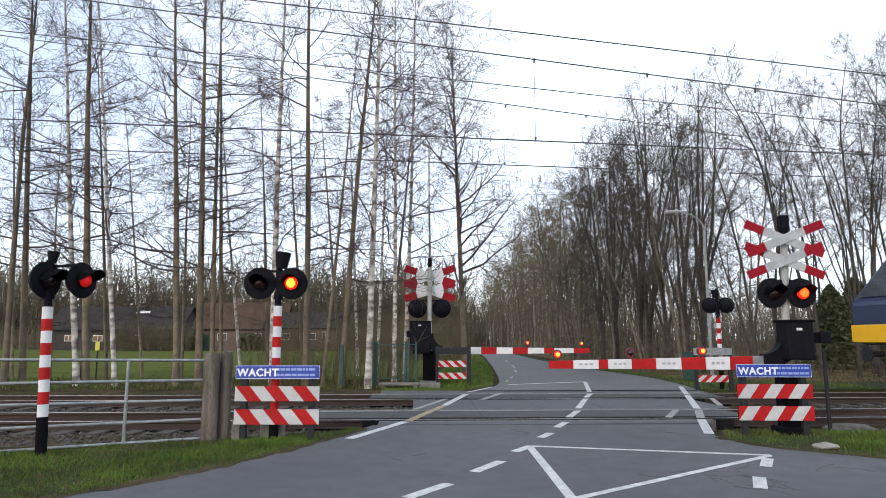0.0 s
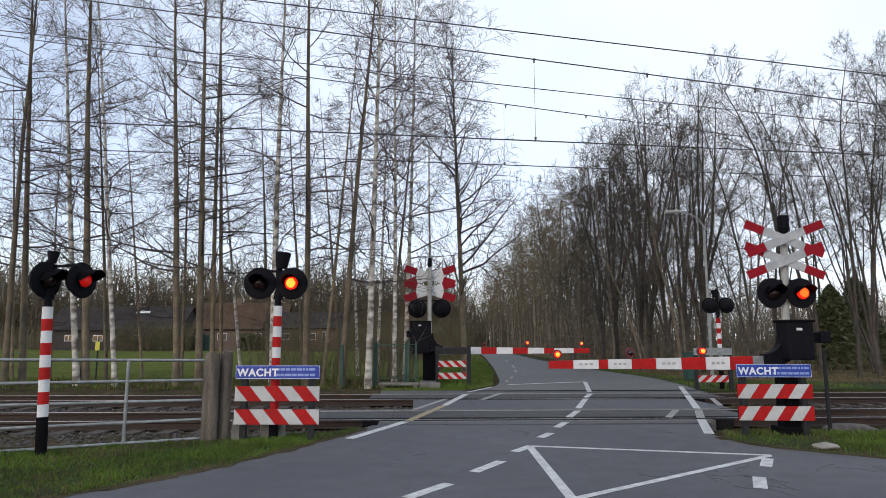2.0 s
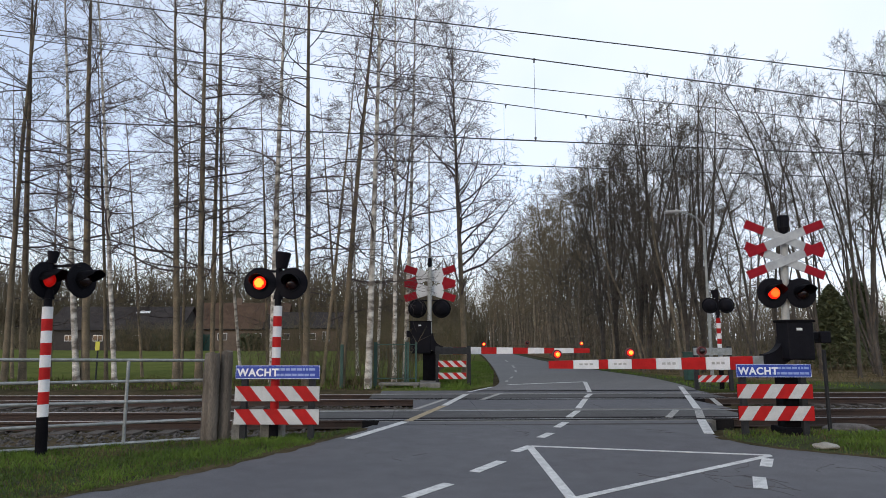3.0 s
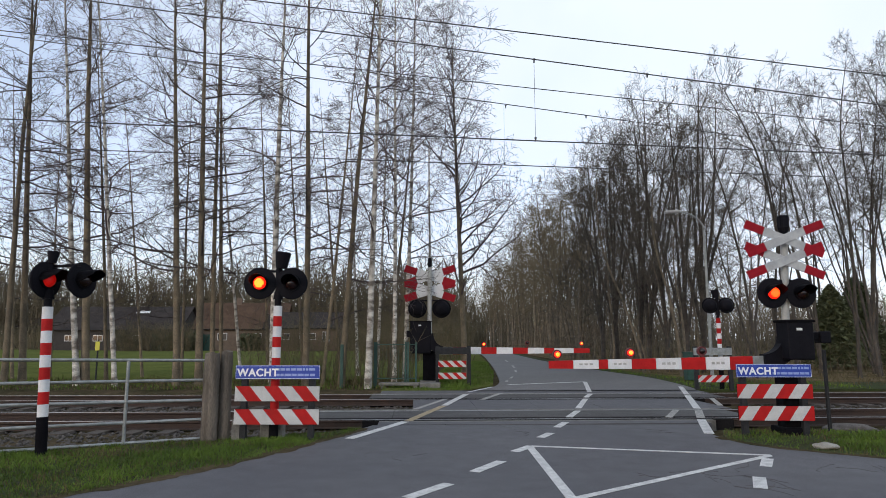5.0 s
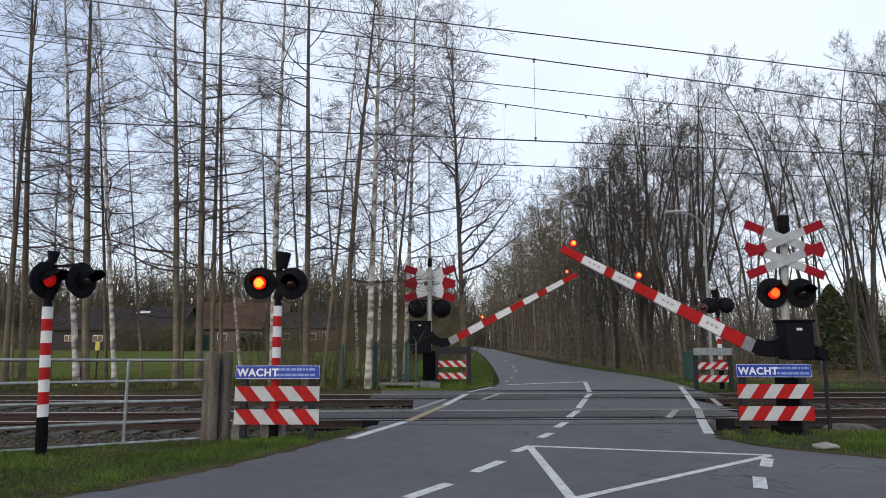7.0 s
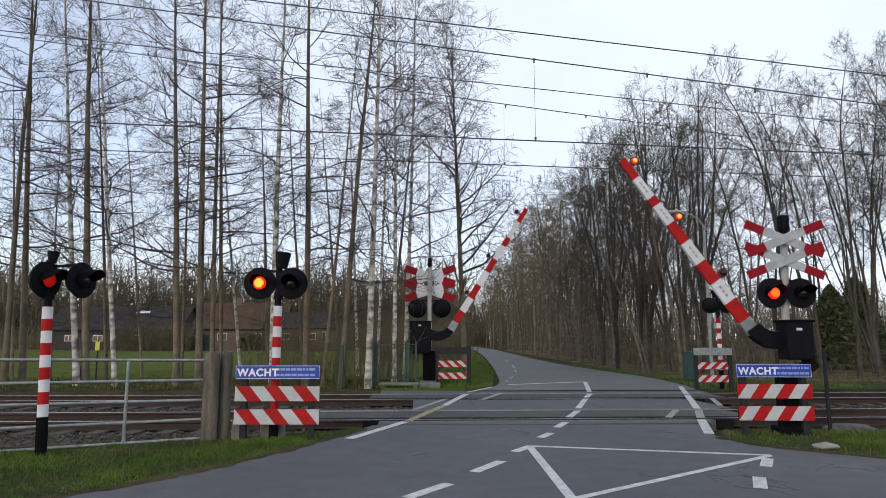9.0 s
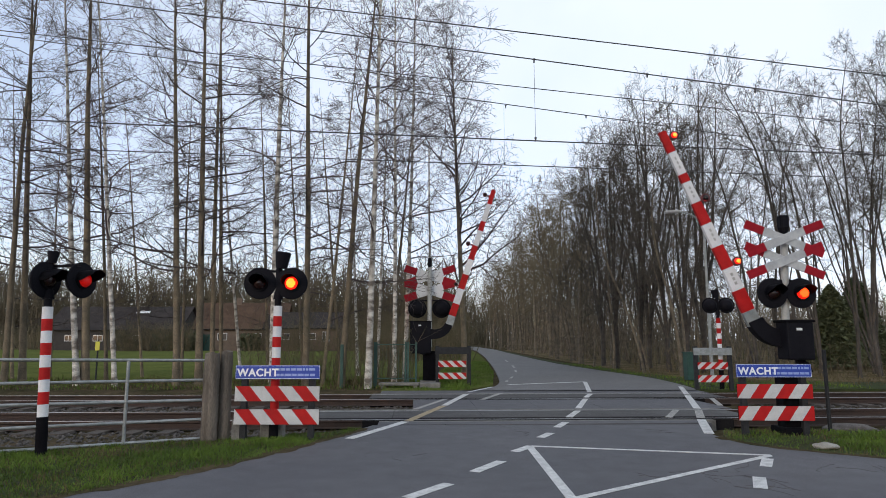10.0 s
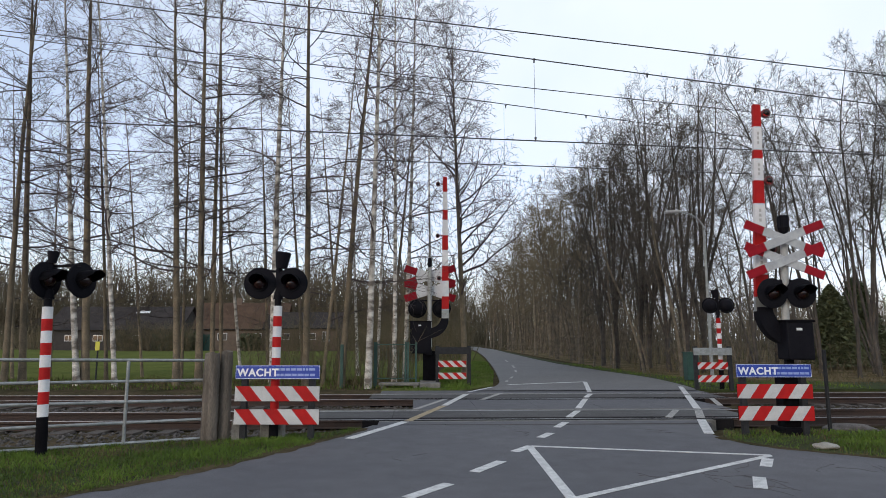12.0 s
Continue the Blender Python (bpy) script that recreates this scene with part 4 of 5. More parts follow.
def right_trees():
    rnd = random.Random(8)
    oak = "bare many-stemmed oak tree in the roadside wood"
    # the broad crowns at the corner of the wood
    for i, (X, Y, s) in enumerate(((10.4, 27.5, 0.88), (11.9, 29.5, 0.95), (9.7, 31.5, 0.93), (11.0, 34.5, 0.98), (9.3, 37.5, 0.94), (8.9, 33.0, 0.88), (10.6, 30.4, 0.86))):
        tree(OAKS, i, pose(X, Y, -0.05, rnd.uniform(-2, 2), rnd.uniform(-2, 2), rnd.uniform(0, 360)), oak, "tree", "oaks", s)
    # rows along the road
    Y, i = 41.0, 0
    while Y < 135:
        for X0, dx in ((9.0, 0.5), (12.2, 1.0), (16.0, 1.6)):
            low = X0 > 10 and Y < 58
            X = X0 + rnd.uniform(-dx, dx) + (0 if Y < 90 else (90 - Y) * 0.02)
            tree(FAR_OAKS, i, pose(X, Y + rnd.uniform(-1.2, 1.2), -0.05, rnd.uniform(-3, 3), rnd.uniform(-4, 2), rnd.uniform(0, 360)), oak, "tree", "oaks", rnd.uniform(0.64, 0.74) if low else rnd.uniform(0.85, 1.05))
            i += 1
        Y += 5.5 if Y < 70 else 9.0
    # dark slender trees beyond the railway
    for X, Y, s in ((12.2, 25.2, 0.82), (14.0, 25.6, 1.03), (15.4, 26.4, 0.93), (16.3, 25.4, 0.9), (17.6, 26.2, 0.88), (18.2, 27.0, 0.93), (19.2, 25.0, 0.96), (20.4, 27.5, 1.0),
                    (18.9, 28.4, 0.9), (21.3, 29.0, 1.05), (22.4, 28.0, 1.0), (22.5, 31.5, 1.0), (17.0, 33.0, 0.95), (21.0, 36.0, 1.0), (25.5, 40.0, 1.0), (30.0, 46.0, 1.0)):
        tree(TALL_OAKS, i, pose(X, Y, -0.05, rnd.uniform(-3, 3), rnd.uniform(-3, 3), rnd.uniform(0, 360)), "slender bare dark tree beyond the railway", "tree", "oaks", s * 0.96)
        i += 1
    # thin leaning stems between the larger ones
    for X, Y, lean in ((8.75, 28.2, -10), (9.3, 29.4, -7), (8.6, 32.5, -5), (8.4, 36.0, 4), (8.9, 34.0, 8), (10.6, 28.6, -9), (9.9, 26.6, 3), (11.2, 31.0, -4), (10.2, 33.2, 6), (8.6, 40.0, 3), (8.9, 45.0, -4), (12.6, 27.0, 2), (9.4, 25.6, -2), (11.6, 36.5, 2), (10.0, 38.5, -3), (13.0, 33.0, 3), (12.2, 39.0, -2), (14.0, 36.0, 1), (9.2, 42.5, 2), (13.8, 30.5, -3), (15.5, 34.0, 2), (17.5, 37.0, -2)):
        tree(SAPLINGS, i, pose(X, Y, -0.05, rnd.uniform(-3, 3), lean, 0), "slender leaning bare tree at the wood's edge", "tree", "saplings", rnd.uniform(0.85, 1.15))
        i += 1


right_trees()


# ---- the train that leaves at the start ----
def train():
    t = thing("train", TRACK @ pose(0, GAUGES[2] + 0.7175, 0), "yellow and blue passenger train driving away", "train")
    W = 1.42
    L = 26.0
    # rear outline (length, height), body above the floor
    bm = B()
    prof = [(0.25, 1.3), (0.0, 1.45), (0.0, 2.5), (1.25, 3.9), (2.2, 4.1), (L, 4.1), (L, 1.3)]
    a = [bm.verts.new((x, -W, z)) for x, z in prof]
    b = [bm.verts.new((x, W, z)) for x, z in prof]
    bm.faces.new(a)
    bm.faces.new(b[::-1])
    for i in range(len(prof)):
        j = (i + 1) % len(prof)
        bm.faces.new((a[j], a[i], b[i], b[j]))
    bmesh.ops.bevel(bm, geom=bm.edges[:], offset=0.1, segments=3, affect="EDGES")
    body = part("body", bm, TRAIN_BLUE, t)
    bm = B()
    box(bm, L, 2 * W + 0.012, 0.5, pose(L / 2 - 0.012, 0, 1.62), 0.02)
    part("yellow_band", bm, TRAIN_YELLOW, t)
    bm = B()
    box(bm, 1.55, 2 * W - 0.5, 0.02, pose(0.6, 0, 3.22, 0, -48, 0), 0.005)
    part("windscreen", bm, GLASS, t)
    bm = B()
    vs = [(0.35, 2.55), (1.35, 3.7), (2.4, 3.7), (2.4, 2.55)]
    for y in (-W - 0.008, W + 0.008):
        bm.faces.new([bm.verts.new((x, y, z)) for x, z in vs])
    bmesh.ops.solidify(bm, geom=bm.faces[:], thickness=0.01)
    part("cab_side", bm, TRAIN_GREY, t)
    bm = B()
    box(bm, L - 1.2, 2 * W - 0.5, 0.75, pose(L / 2 + 0.6, 0, 0.95), 0.05)
    part("underframe", bm, BLACK_MATT, t)
    for y in (-0.85, 0.85):
        bm = B()
        cyl(bm, 0.09, 0.09, 0.45, pose(0.45, y, 1.05, 0, -90, 0), 14)
        cyl(bm, 0.22, 0.22, 0.05, pose(0.02, y, 1.05, 0, -90, 0), 18)
        part("buffer", bm, STEEL_DARK, t)
    for bx in (3.2, 5.7, 20.0, 22.5):
        for y in (-0.72, 0.72):
            bm = B()
            cyl(bm, 0.46, 0.46, 0.1, pose(bx, y - 0.05, 0.46, -90), 24)
            part("wheel", bm, STEEL_DARK, t)
    for i in range(8):
        for y in (-1, 1):
            bm = B()
            box(bm, 1.5, 0.02, 0.85, pose(4.2 + i * 2.5, y * (W + 0.002), 2.95), 0.005)
            part("window", bm, GLASS, t)
    return t


TRAIN = train()


# ---- ground cover ----
def patch(name, outline, z, mat, label, category):
    bm = B()
    prism(bm, outline, z - 0.1, z)
    bmesh.ops.recalc_face_normals(bm, faces=bm.faces)
    return tagged(part(name, bm, mat), label, category, kind="structure")


VERGES = {}
VERGES["near_left"] = [(-1.3, 10.75), (-2.3, 10.35), (-3.4, 9.6), (-5.8, 8.4), (-8.2, 7.15), (-14, 4.6), (-30, 1), (-30, -3), (-9.5, 0.6), (-5.5, 4.2), (-3.54, 6.14), (-2.46, 7.75), (-1.75, 9.43)]
VERGES["near_right"] = [(4.1, 9.6), (4.95, 8.45), (8.95, 5.9), (12.1, 3.1), (20, 5), (20, 10.9), (6.0, 10.6), (4.55, 10.7)]
VERGES["far_left"] = [(0.45, 18.9), (1.6, 21.0), (2.25, 28.8), (2.95, 43.9), (3.7, 66.6), (4.1, 104), (0, 104), (0.8, 44), (-0.3, 28), (-1.8, 19.6), (-1.8, 18.95)]
VERGES["far_right"] = [(7.5, 19.3), (20, 20), (20, 21.5), (9.6, 24), (8.5, 31.5), (7.7, 44), (7.9, 72), (8.2, 110), (7.7, 110), (7.4, 72.4), (7.1, 43.9), (7.6, 31.53), (8.1, 25.36), (7.8, 20.6)]
patch("verge", VERGES["near_left"][::-1], -0.012, VERGE, "trodden grassy verge beside the road", "verge")
patch("verge", VERGES["near_right"], -0.012, VERGE, "grassy verge between road and railway", "verge")
patch("verge", VERGES["far_left"], -0.012, FIELD, "mown grass verge beside the far road", "verge")
patch("verge", VERGES["far_right"], -0.012, VERGE, "narrow grassy verge under the trees", "verge")
patch("clearing", [(8.9, 24.6), (14, 21.6), (90, 24), (90, 95), (9.0, 95), (8.6, 45)], -0.03, CLEARING, "pale dry grass and leaf litter under the trees", "clearing")
patch("field", [(-110, 24), (-12, 23.0), (-1.0, 24.5), (0.5, 44), (1.0, 98), (-110, 100)], -0.02, FIELD, "flat green meadow behind the trees", "field")


def soil_edge(pts, w, seed, label):
    """A thin ragged strip of washed-on soil along the asphalt's edge."""
    line = curve_points(pts, 90)
    d = np.gradient(line, axis=0)
    d /= np.linalg.norm(d, axis=1, keepdims=True)
    nrm = np.column_stack([-d[:, 1], d[:, 0]])
    bm = B()
    rows = []
    for i, ((x, y), (nx, ny)) in enumerate(zip(line, nrm)):
        k = w * (0.55 + 0.8 * noise.noise(Vector((i * 0.22, seed, 0))) + 0.35 * noise.noise(Vector((i * 0.9, seed, 3))))
        k = max(k, 0.01)
        rows.append((bm.verts.new((x - nx * k, y - ny * k, 0.0025)), bm.verts.new((x - nx * k * 0.4, y - ny * k * 0.4, 0.008)), bm.verts.new((x + nx * 0.12, y + ny * 0.12, 0.002))))
    for a, b in zip(rows, rows[1:]):
        for q in range(2):
            bm.faces.new((a[q], b[q], b[q + 1], a[q + 1]))
    bmesh.ops.recalc_face_normals(bm, faces=bm.faces)
    tagged(part("soil_edge", bm, GROUND), label, "soil", kind="structure")


soil_edge([(-5.6, 4.2), (-3.61, 6.14), (-2.54, 7.75), (-1.81, 9.43), (-1.3, 10.8)], 0.2, 3, "ragged brown soil along the asphalt edge")
soil_edge([(4.13, 9.85), (4.15, 9.6), (5.0, 8.45), (9.0, 5.9), (12, 3.0)], 0.08, 7, "ragged brown soil along the asphalt edge")


def inside(poly, x, y):
    p = np.array(poly)
    q = np.roll(p, -1, 0)
    c = np.zeros(len(x), bool)
    for (ax, ay), (bx, by) in zip(p, q):
        hit = ((ay > y) != (by > y)) & (x < (bx - ax) * (y - ay) / (by - ay + 1e-12) + ax)
        c ^= hit
    return c


def grass(poly, n, h, seed, z=-0.012, mat=GRASS, lo=None, hi=None, w=0.004, label="short green grass on the verge"):
    rs = np.random.RandomState(seed)
    p = np.array(poly)
    a, b = (p.min(0) if lo is None else np.array(lo)), (p.max(0) if hi is None else np.array(hi))
    pts = rs.uniform(a, b, (n * 3, 2))
    pts = pts[inside(poly, pts[:, 0], pts[:, 1])]
    clump = np.array([noise.noise(Vector((x * 0.9, y * 0.9, seed))) + 0.5 * noise.noise(Vector((x * 3, y * 3, seed))) for x, y in pts])
    keep = rs.uniform(-0.75, 0.5, len(pts)) < clump
    pts, clump = pts[keep][:n], clump[keep][:n]
    m = len(pts)
    base = np.column_stack([pts, np.full(m, z)])
    ang = rs.uniform(0, 2 * np.pi, m)
    side = np.column_stack([np.cos(ang), np.sin(ang), np.zeros(m)]) * w * rs.uniform(0.6, 1.5, (m, 1))
    hh = h * rs.uniform(0.4, 1.2, m) * (0.8 + 0.7 * np.clip(clump, -0.6, 1))
    tilt = rs.normal(0, 0.45, (m, 2)) * hh[:, None]
    top = base + np.column_stack([tilt, hh])
    mid = base + np.column_stack([tilt * 0.3, hh * 0.55])
    v = np.stack([base - side, base + side, mid + side * 0.8, mid - side * 0.8, top + side * 0.15, top - side * 0.15], 1).reshape(-1, 3)
    k = np.arange(m)[:, None] * 6
    q = np.concatenate([k + np.array([0, 1, 2, 3]), k + np.array([3, 2, 4, 5])])
    tagged(new("grass", quads_mesh("grass", [(v, q)], mat, False)), label, "grass", kind="stuff")


grass(VERGES["near_left"], 36000, 0.052, 1, lo=(-9, 5.5), hi=(-1.3, 10.8))
grass(VERGES["near_left"], 6000, 0.06, 2, mat=GRASS_DRY_SHADED, lo=(-9, 5.5), hi=(-1.3, 10.8), label="dry straw-coloured grass on the verge, darkened for shade")
# fewer green and more dark dry blades: the shade here is put into colour
grass(VERGES["near_right"], 17000, 0.06, 3, lo=(4.2, 6.5), hi=(13, 11))
grass(VERGES["near_right"], 12000, 0.055, 4, mat=GRASS_DRY_SHADED, lo=(4.2, 6.5), hi=(13, 11), label="dry straw-coloured grass on the verge, darkened for shade")
grass([(5.3, 8.7), (9.5, 5.9), (13, 5), (13, 10.6), (6.0, 10.4)], 14000, 0.12, 13, lo=(5.3, 6), hi=(12, 10.6), w=0.005, label="longer green grass on the bank")
grass(VERGES["far_left"], 12000, 0.1, 5, lo=(-2, 18.9), hi=(3, 44), w=0.008)
grass(VERGES["far_right"], 5000, 0.1, 6, lo=(7.2, 19), hi=(13, 40), w=0.009)
grass([(-40, 19.2), (-1.5, 19.5), (-1.2, 24), (-40, 24.5)], 8000, 0.2, 7, z=-0.05, mat=GRASS_DRY_SHADED, w=0.008, label="rough dry grass below the trees")
grass([(8, 20.5), (40, 22), (40, 34), (8.5, 34)], 8000, 0.22, 9, z=-0.05, mat=GRASS_DRY_SHADED, w=0.009, label="rough dry grass and litter in the wood")
grass([(-40, 19.2), (-1.5, 19.5), (-1.2, 24), (-40, 24.5)], 8000, 0.18, 8, z=-0.05, w=0.008, label="rough green grass below the trees")


def ballast(n, u0, u1, v0, v1, seed, size):
    rs = np.random.RandomState(seed)
    u, v = rs.uniform(u0, u1, n), rs.uniform(v0, v1, n)
    ok = np.ones(n, bool)
    for g in GAUGES:
        ok &= np.abs(v - g) > 0.1
    edge = np.where(v < -0.06, -2.9, np.where(v < 1.7, -4.4, np.where(v < 4.1, -2.3, -3.4)))
    deck = (u > edge) & (u < 6) & (v > -0.75)
    ok &= ~deck
    u, v = u[ok], v[ok]
    m = len(u)
    c = np.array([tuple(tr(a, b, 0)) for a, b in zip(u, v)])
    c[:, 2] = np.where(v < -2.0, -0.1 - 0.08 * (v + 2.5) / 0.5 * 0.8, -0.205) + rs.uniform(-0.01, 0.035, m)
    base = np.array([[1, 0, 0], [0, 1, 0], [-1, 0, 0], [0, -1, 0], [0, 0, 1], [0, 0, -1.0]])
    r = size * rs.uniform(0.5, 1.3, (m, 1, 1)) * rs.uniform(0.6, 1.3, (m, 6, 1))
    a = rs.uniform(0, 2 * np.pi, m)
    ca, sa = np.cos(a), np.sin(a)
    P = base[None] * r * np.array([1, 1, 0.75]) + rs.normal(0, size * 0.12, (m, 6, 3))
    x = P[..., 0] * ca[:, None] - P[..., 1] * sa[:, None]
    y = P[..., 0] * sa[:, None] + P[..., 1] * ca[:, None]
    P = np.stack([x, y, P[..., 2]], -1) + c[:, None]
    f = np.array([[0, 1, 4], [1, 2, 4], [2, 3, 4], [3, 0, 4], [1, 0, 5], [2, 1, 5], [3, 2, 5], [0, 3, 5]])
    q = (np.arange(m)[:, None, None] * 6 + f[None]).reshape(-1, 3)
    tagged(new("ballast", quads_mesh("ballast", [(P.reshape(-1, 3), q)], BALLAST, False)), "grey-brown crushed stone ballast of the railway", "ballast", kind="stuff")


ballast(15000, -13, -2.2, -2.4, 7.0, 11, 0.042)
ballast(9000, 4.0, 16, -1.9, 7.0, 12, 0.042)


# ---- undergrowth and far woods ----
def thicket(name, region, n, h, r, seed, mat, label, lean=0.25, kids=3):
    """Many thin bare stems with side twigs. region(rs, n) gives their places."""
    rs = np.random.RandomState(seed)
    xy = region(rs, n)
    n = len(xy)
    hh = h * rs.uniform(0.35, 1.2, n)
    s = np.linspace(0, 1, 4)
    d = np.column_stack([rs.normal(0, lean, (n, 2)), np.ones(n)])
    P = np.column_stack([xy, np.full(n, -0.1)])[:, None] + d[:, None] * (hh[:, None] * s)[..., None]
    P[..., :2] += np.cumsum(rs.normal(0, 0.03, (n, 4, 2)), 1) * hh[:, None, None]
    R = r * rs.uniform(0.6, 1.5, (n, 1)) * (1.1 - 0.9 * s)
    chunks = [tubes((P, R), 3)]
    f = rs.uniform(0.25, 0.95, (n, kids))
    j = np.minimum((f * 3).astype(int), 2)
    I = np.arange(n)[:, None]
    w = (f * 3 - j)[..., None]
    b = P[I, j] * (1 - w) + P[I, j + 1] * w
    dd = rs.normal(0, 0.6, (n, kids, 3))
    dd[..., 2] = np.abs(dd[..., 2]) * 0.8 + 0.3
    T = np.stack([b, b + dd * (hh[:, None, None] * 0.3)], 2).reshape(-1, 2, 3)
    TR = np.tile(np.array([0.55, 0.3]) * r, (len(T), 1))
    chunks.append(tubes((T, TR), 3))
    tagged(new(name, quads_mesh(name, chunks, mat)), label, "undergrowth", kind="stuff")


# nothing but places: a rectangle, denser towards the viewer
def strip(x0, x1, y0, y1):
    return lambda rs, n: np.column_stack([rs.uniform(x0, x1, n), y0 + (y1 - y0) * rs.uniform(0, 1, n) ** 1.3])


thicket("undergrowth", strip(10.0, 30, 26, 125), 1300, 1.3, 0.016, 21, BUSH, "brown leafless undergrowth in the roadside wood")
thicket("undergrowth", strip(10.5, 34, 40, 130), 700, 5.0, 0.045, 22, BARK_DARK, "thin bare saplings in the roadside wood", 0.12, 2)
thicket("undergrowth", strip(16, 130, 95, 140), 1300, 9.0, 0.085, 31, TWIG_FAR_HAZED, "hazy bare wood beyond the clearing", 0.15, 7)
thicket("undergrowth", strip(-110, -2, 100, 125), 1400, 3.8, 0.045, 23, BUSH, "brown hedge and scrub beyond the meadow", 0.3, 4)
thicket("undergrowth", strip(-150, 4, 125, 170), 2700, 15.0, 0.15, 24, TWIG_FAR_HAZED, "hazy bare wood beyond the meadow", 0.15, 7)
thicket("undergrowth", strip(-6, 2.0, 45, 110), 1500, 3.0, 0.022, 25, BUSH, "bare bushes beside the far road", 0.3, 5)
thicket("undergrowth", strip(28, 120, 40, 130), 700, 2.6, 0.05, 26, TWIG_FAR_HAZED, "bare scrub in the wood beyond the railway", 0.2, 5)
thicket("undergrowth", lambda rs, n: np.column_stack([rs.uniform(-30, 40, n), rs.uniform(170, 260, n)]), 1500, 13.0, 0.12, 27, TWIG_FAR_HAZED, "hazy bare wood at the road's end", 0.15, 7)
thicket("undergrowth", strip(-44, -33, 84, 90), 420, 3.4, 0.03, 29, BUSH, "brown leafless garden shrubs before the barn", 0.3, 7)
thicket("undergrowth", strip(-26, -8, 84, 92), 420, 3.0, 0.03, 30, BUSH, "brown leafless garden shrubs before the house", 0.3, 7)
thicket("undergrowth", strip(-6.5, -0.9, 20.5, 25), 260, 2.2, 0.009, 28, BUSH, "thin bare shrubs between the birches", 0.25, 5)


# ---- buildings beyond the meadow ----
def gable_house(m, label, L, D, eave, ridge, wall, roof, windows, doors=(), chimneys=(), skylights=()):
    t = thing("house", m, label, "house", "houses")
    bm = B()
    prof = [(-D / 2, -0.2), (D / 2, -0.2), (D / 2, eave), (0, ridge - 0.15), (-D / 2, eave)]
    a = [bm.verts.new((-L / 2, y, z)) for y, z in prof]
    b = [bm.verts.new((L / 2, y, z)) for y, z in prof]
    bm.faces.new(a)
    bm.faces.new(b[::-1])
    for i in range(5):
        bm.faces.new((a[i], b[i], b[(i + 1) % 5], a[(i + 1) % 5]))
    bmesh.ops.recalc_face_normals(bm, faces=bm.faces)
    w = part("wall", bm, wall, t)
    sl = math.hypot(D / 2 + 0.4, ridge - eave + 0.3)
    an = math.degrees(math.atan2(ridge - eave, D / 2))
    for s in (-1, 1):
        bm = B()
        box(bm, L + 0.8, sl, 0.15, pose(0, s * (D / 4 + 0.15), (eave + ridge) / 2 - 0.05, -s * an), 0.02)
        part("roof", bm, roof, t)
    bm = B()
    cyl(bm, 0.07, 0.07, L + 0.8, pose(-L / 2 - 0.4, -D / 2 - 0.35, eave - 0.1, 0, 90), 8)
    part("gutter", bm, STEEL_DARK, t)
    for x, z, ww, hh in windows:
        bm = B()
        box(bm, ww, 0.12, hh, pose(x, -D / 2 - 0.03, z), 0.01)
        fr = part("window", bm, WHITE, t, "white-framed window")
        for k in range(2):
            bm = B()
            box(bm, ww / 2 - 0.12, 0.02, hh - 0.16, pose(x + (k - 0.5) * (ww / 2 - 0.03), -D / 2 - 0.092, z))
            part("pane", bm, GLASS, fr)
    for x, ww, hh in doors:
        bm = B()
        box(bm, ww, 0.12, hh, pose(x, -D / 2 - 0.03, hh / 2), 0.01)
        part("door", bm, GREEN_METAL, t, "dark green door")
    for x, f in skylights:
        bm = B()
        box(bm, 2.0, 0.6, 0.05, pose(0, -0.15, 0) @ pose(x, -D / 2 * f, eave + (ridge - eave) * (1 - f) + 0.1, an), 0.01)
        part("skylight", bm, WHITE, t, "pale plastic skylight")
    for x, z in chimneys:
        bm = B()
        box(bm, 0.7, 0.7, 1.2, pose(x, 0, z), 0.02)
        part("chimney", bm, BRICK, t)


gable_house(pose(-47.5, 97, 0), "long low dark barn with a tiled roof", 19, 9, 3.0, 6.3, BOARDS, ROOF, [(-6.2, 1.7, 1.1, 0.9), (-2.0, 1.7, 1.4, 0.9), (3.6, 1.7, 1.3, 0.8)], [(7.0, 2.4, 2.3)], skylights=[(2.8, 0.25)])
gable_house(pose(-28.5, 93, 0, 0, 0, 4), "brick house with a brown tiled roof beyond the meadow", 12, 8, 3.0, 6.6, BRICK, ROOF_ORANGE, [(-2.2, 1.9, 1.3, 1.0), (2.6, 1.9, 1.0, 1.0)], [(-4.6, 2.2, 2.2)], [(-1.0, 6.9)])
gable_house(pose(-19.0, 90, 0, 0, 0, 2), "low brick house with white windows beyond the meadow", 9.5, 8, 3.1, 5.2, BRICK, ROOF, [(-2.6, 1.9, 2.0, 0.8), (0.8, 1.9, 2.2, 0.9), (3.2, 1.9, 1.0, 1.3)])


def hedge(x0, x1, y, h, seed, label):
    """A clipped evergreen hedge of many small leaves."""
    rs = np.random.RandomState(seed)
    n = int((x1 - x0) * 260)
    c = np.column_stack([rs.uniform(x0, x1, n), y + rs.normal(0, 0.5, n), rs.uniform(0, 1, n) ** 0.7 * h * (0.9 + 0.15 * np.sin(np.linspace(0, 9, n)))])
    d1, d2 = rs.normal(0, 0.16, (n, 3)), rs.normal(0, 0.12, (n, 3))
    v = np.stack([c - d1, c - d2, c + d1, c + d2], 1).reshape(-1, 3)
    q = np.arange(n * 4).reshape(-1, 4)
    tagged(new("hedge", quads_mesh("hedge", [(v, q)], PINE, False)), label, "hedge", kind="stuff")


hedge(-37, -33, 88, 2.6, 1, "dark evergreen hedge beside the house")
hedge(-27, -24.5, 86, 2.2, 2, "dark evergreen hedge beside the house")
hedge(-47, -40, 95, 2.0, 3, "evergreen garden hedge before the barn")


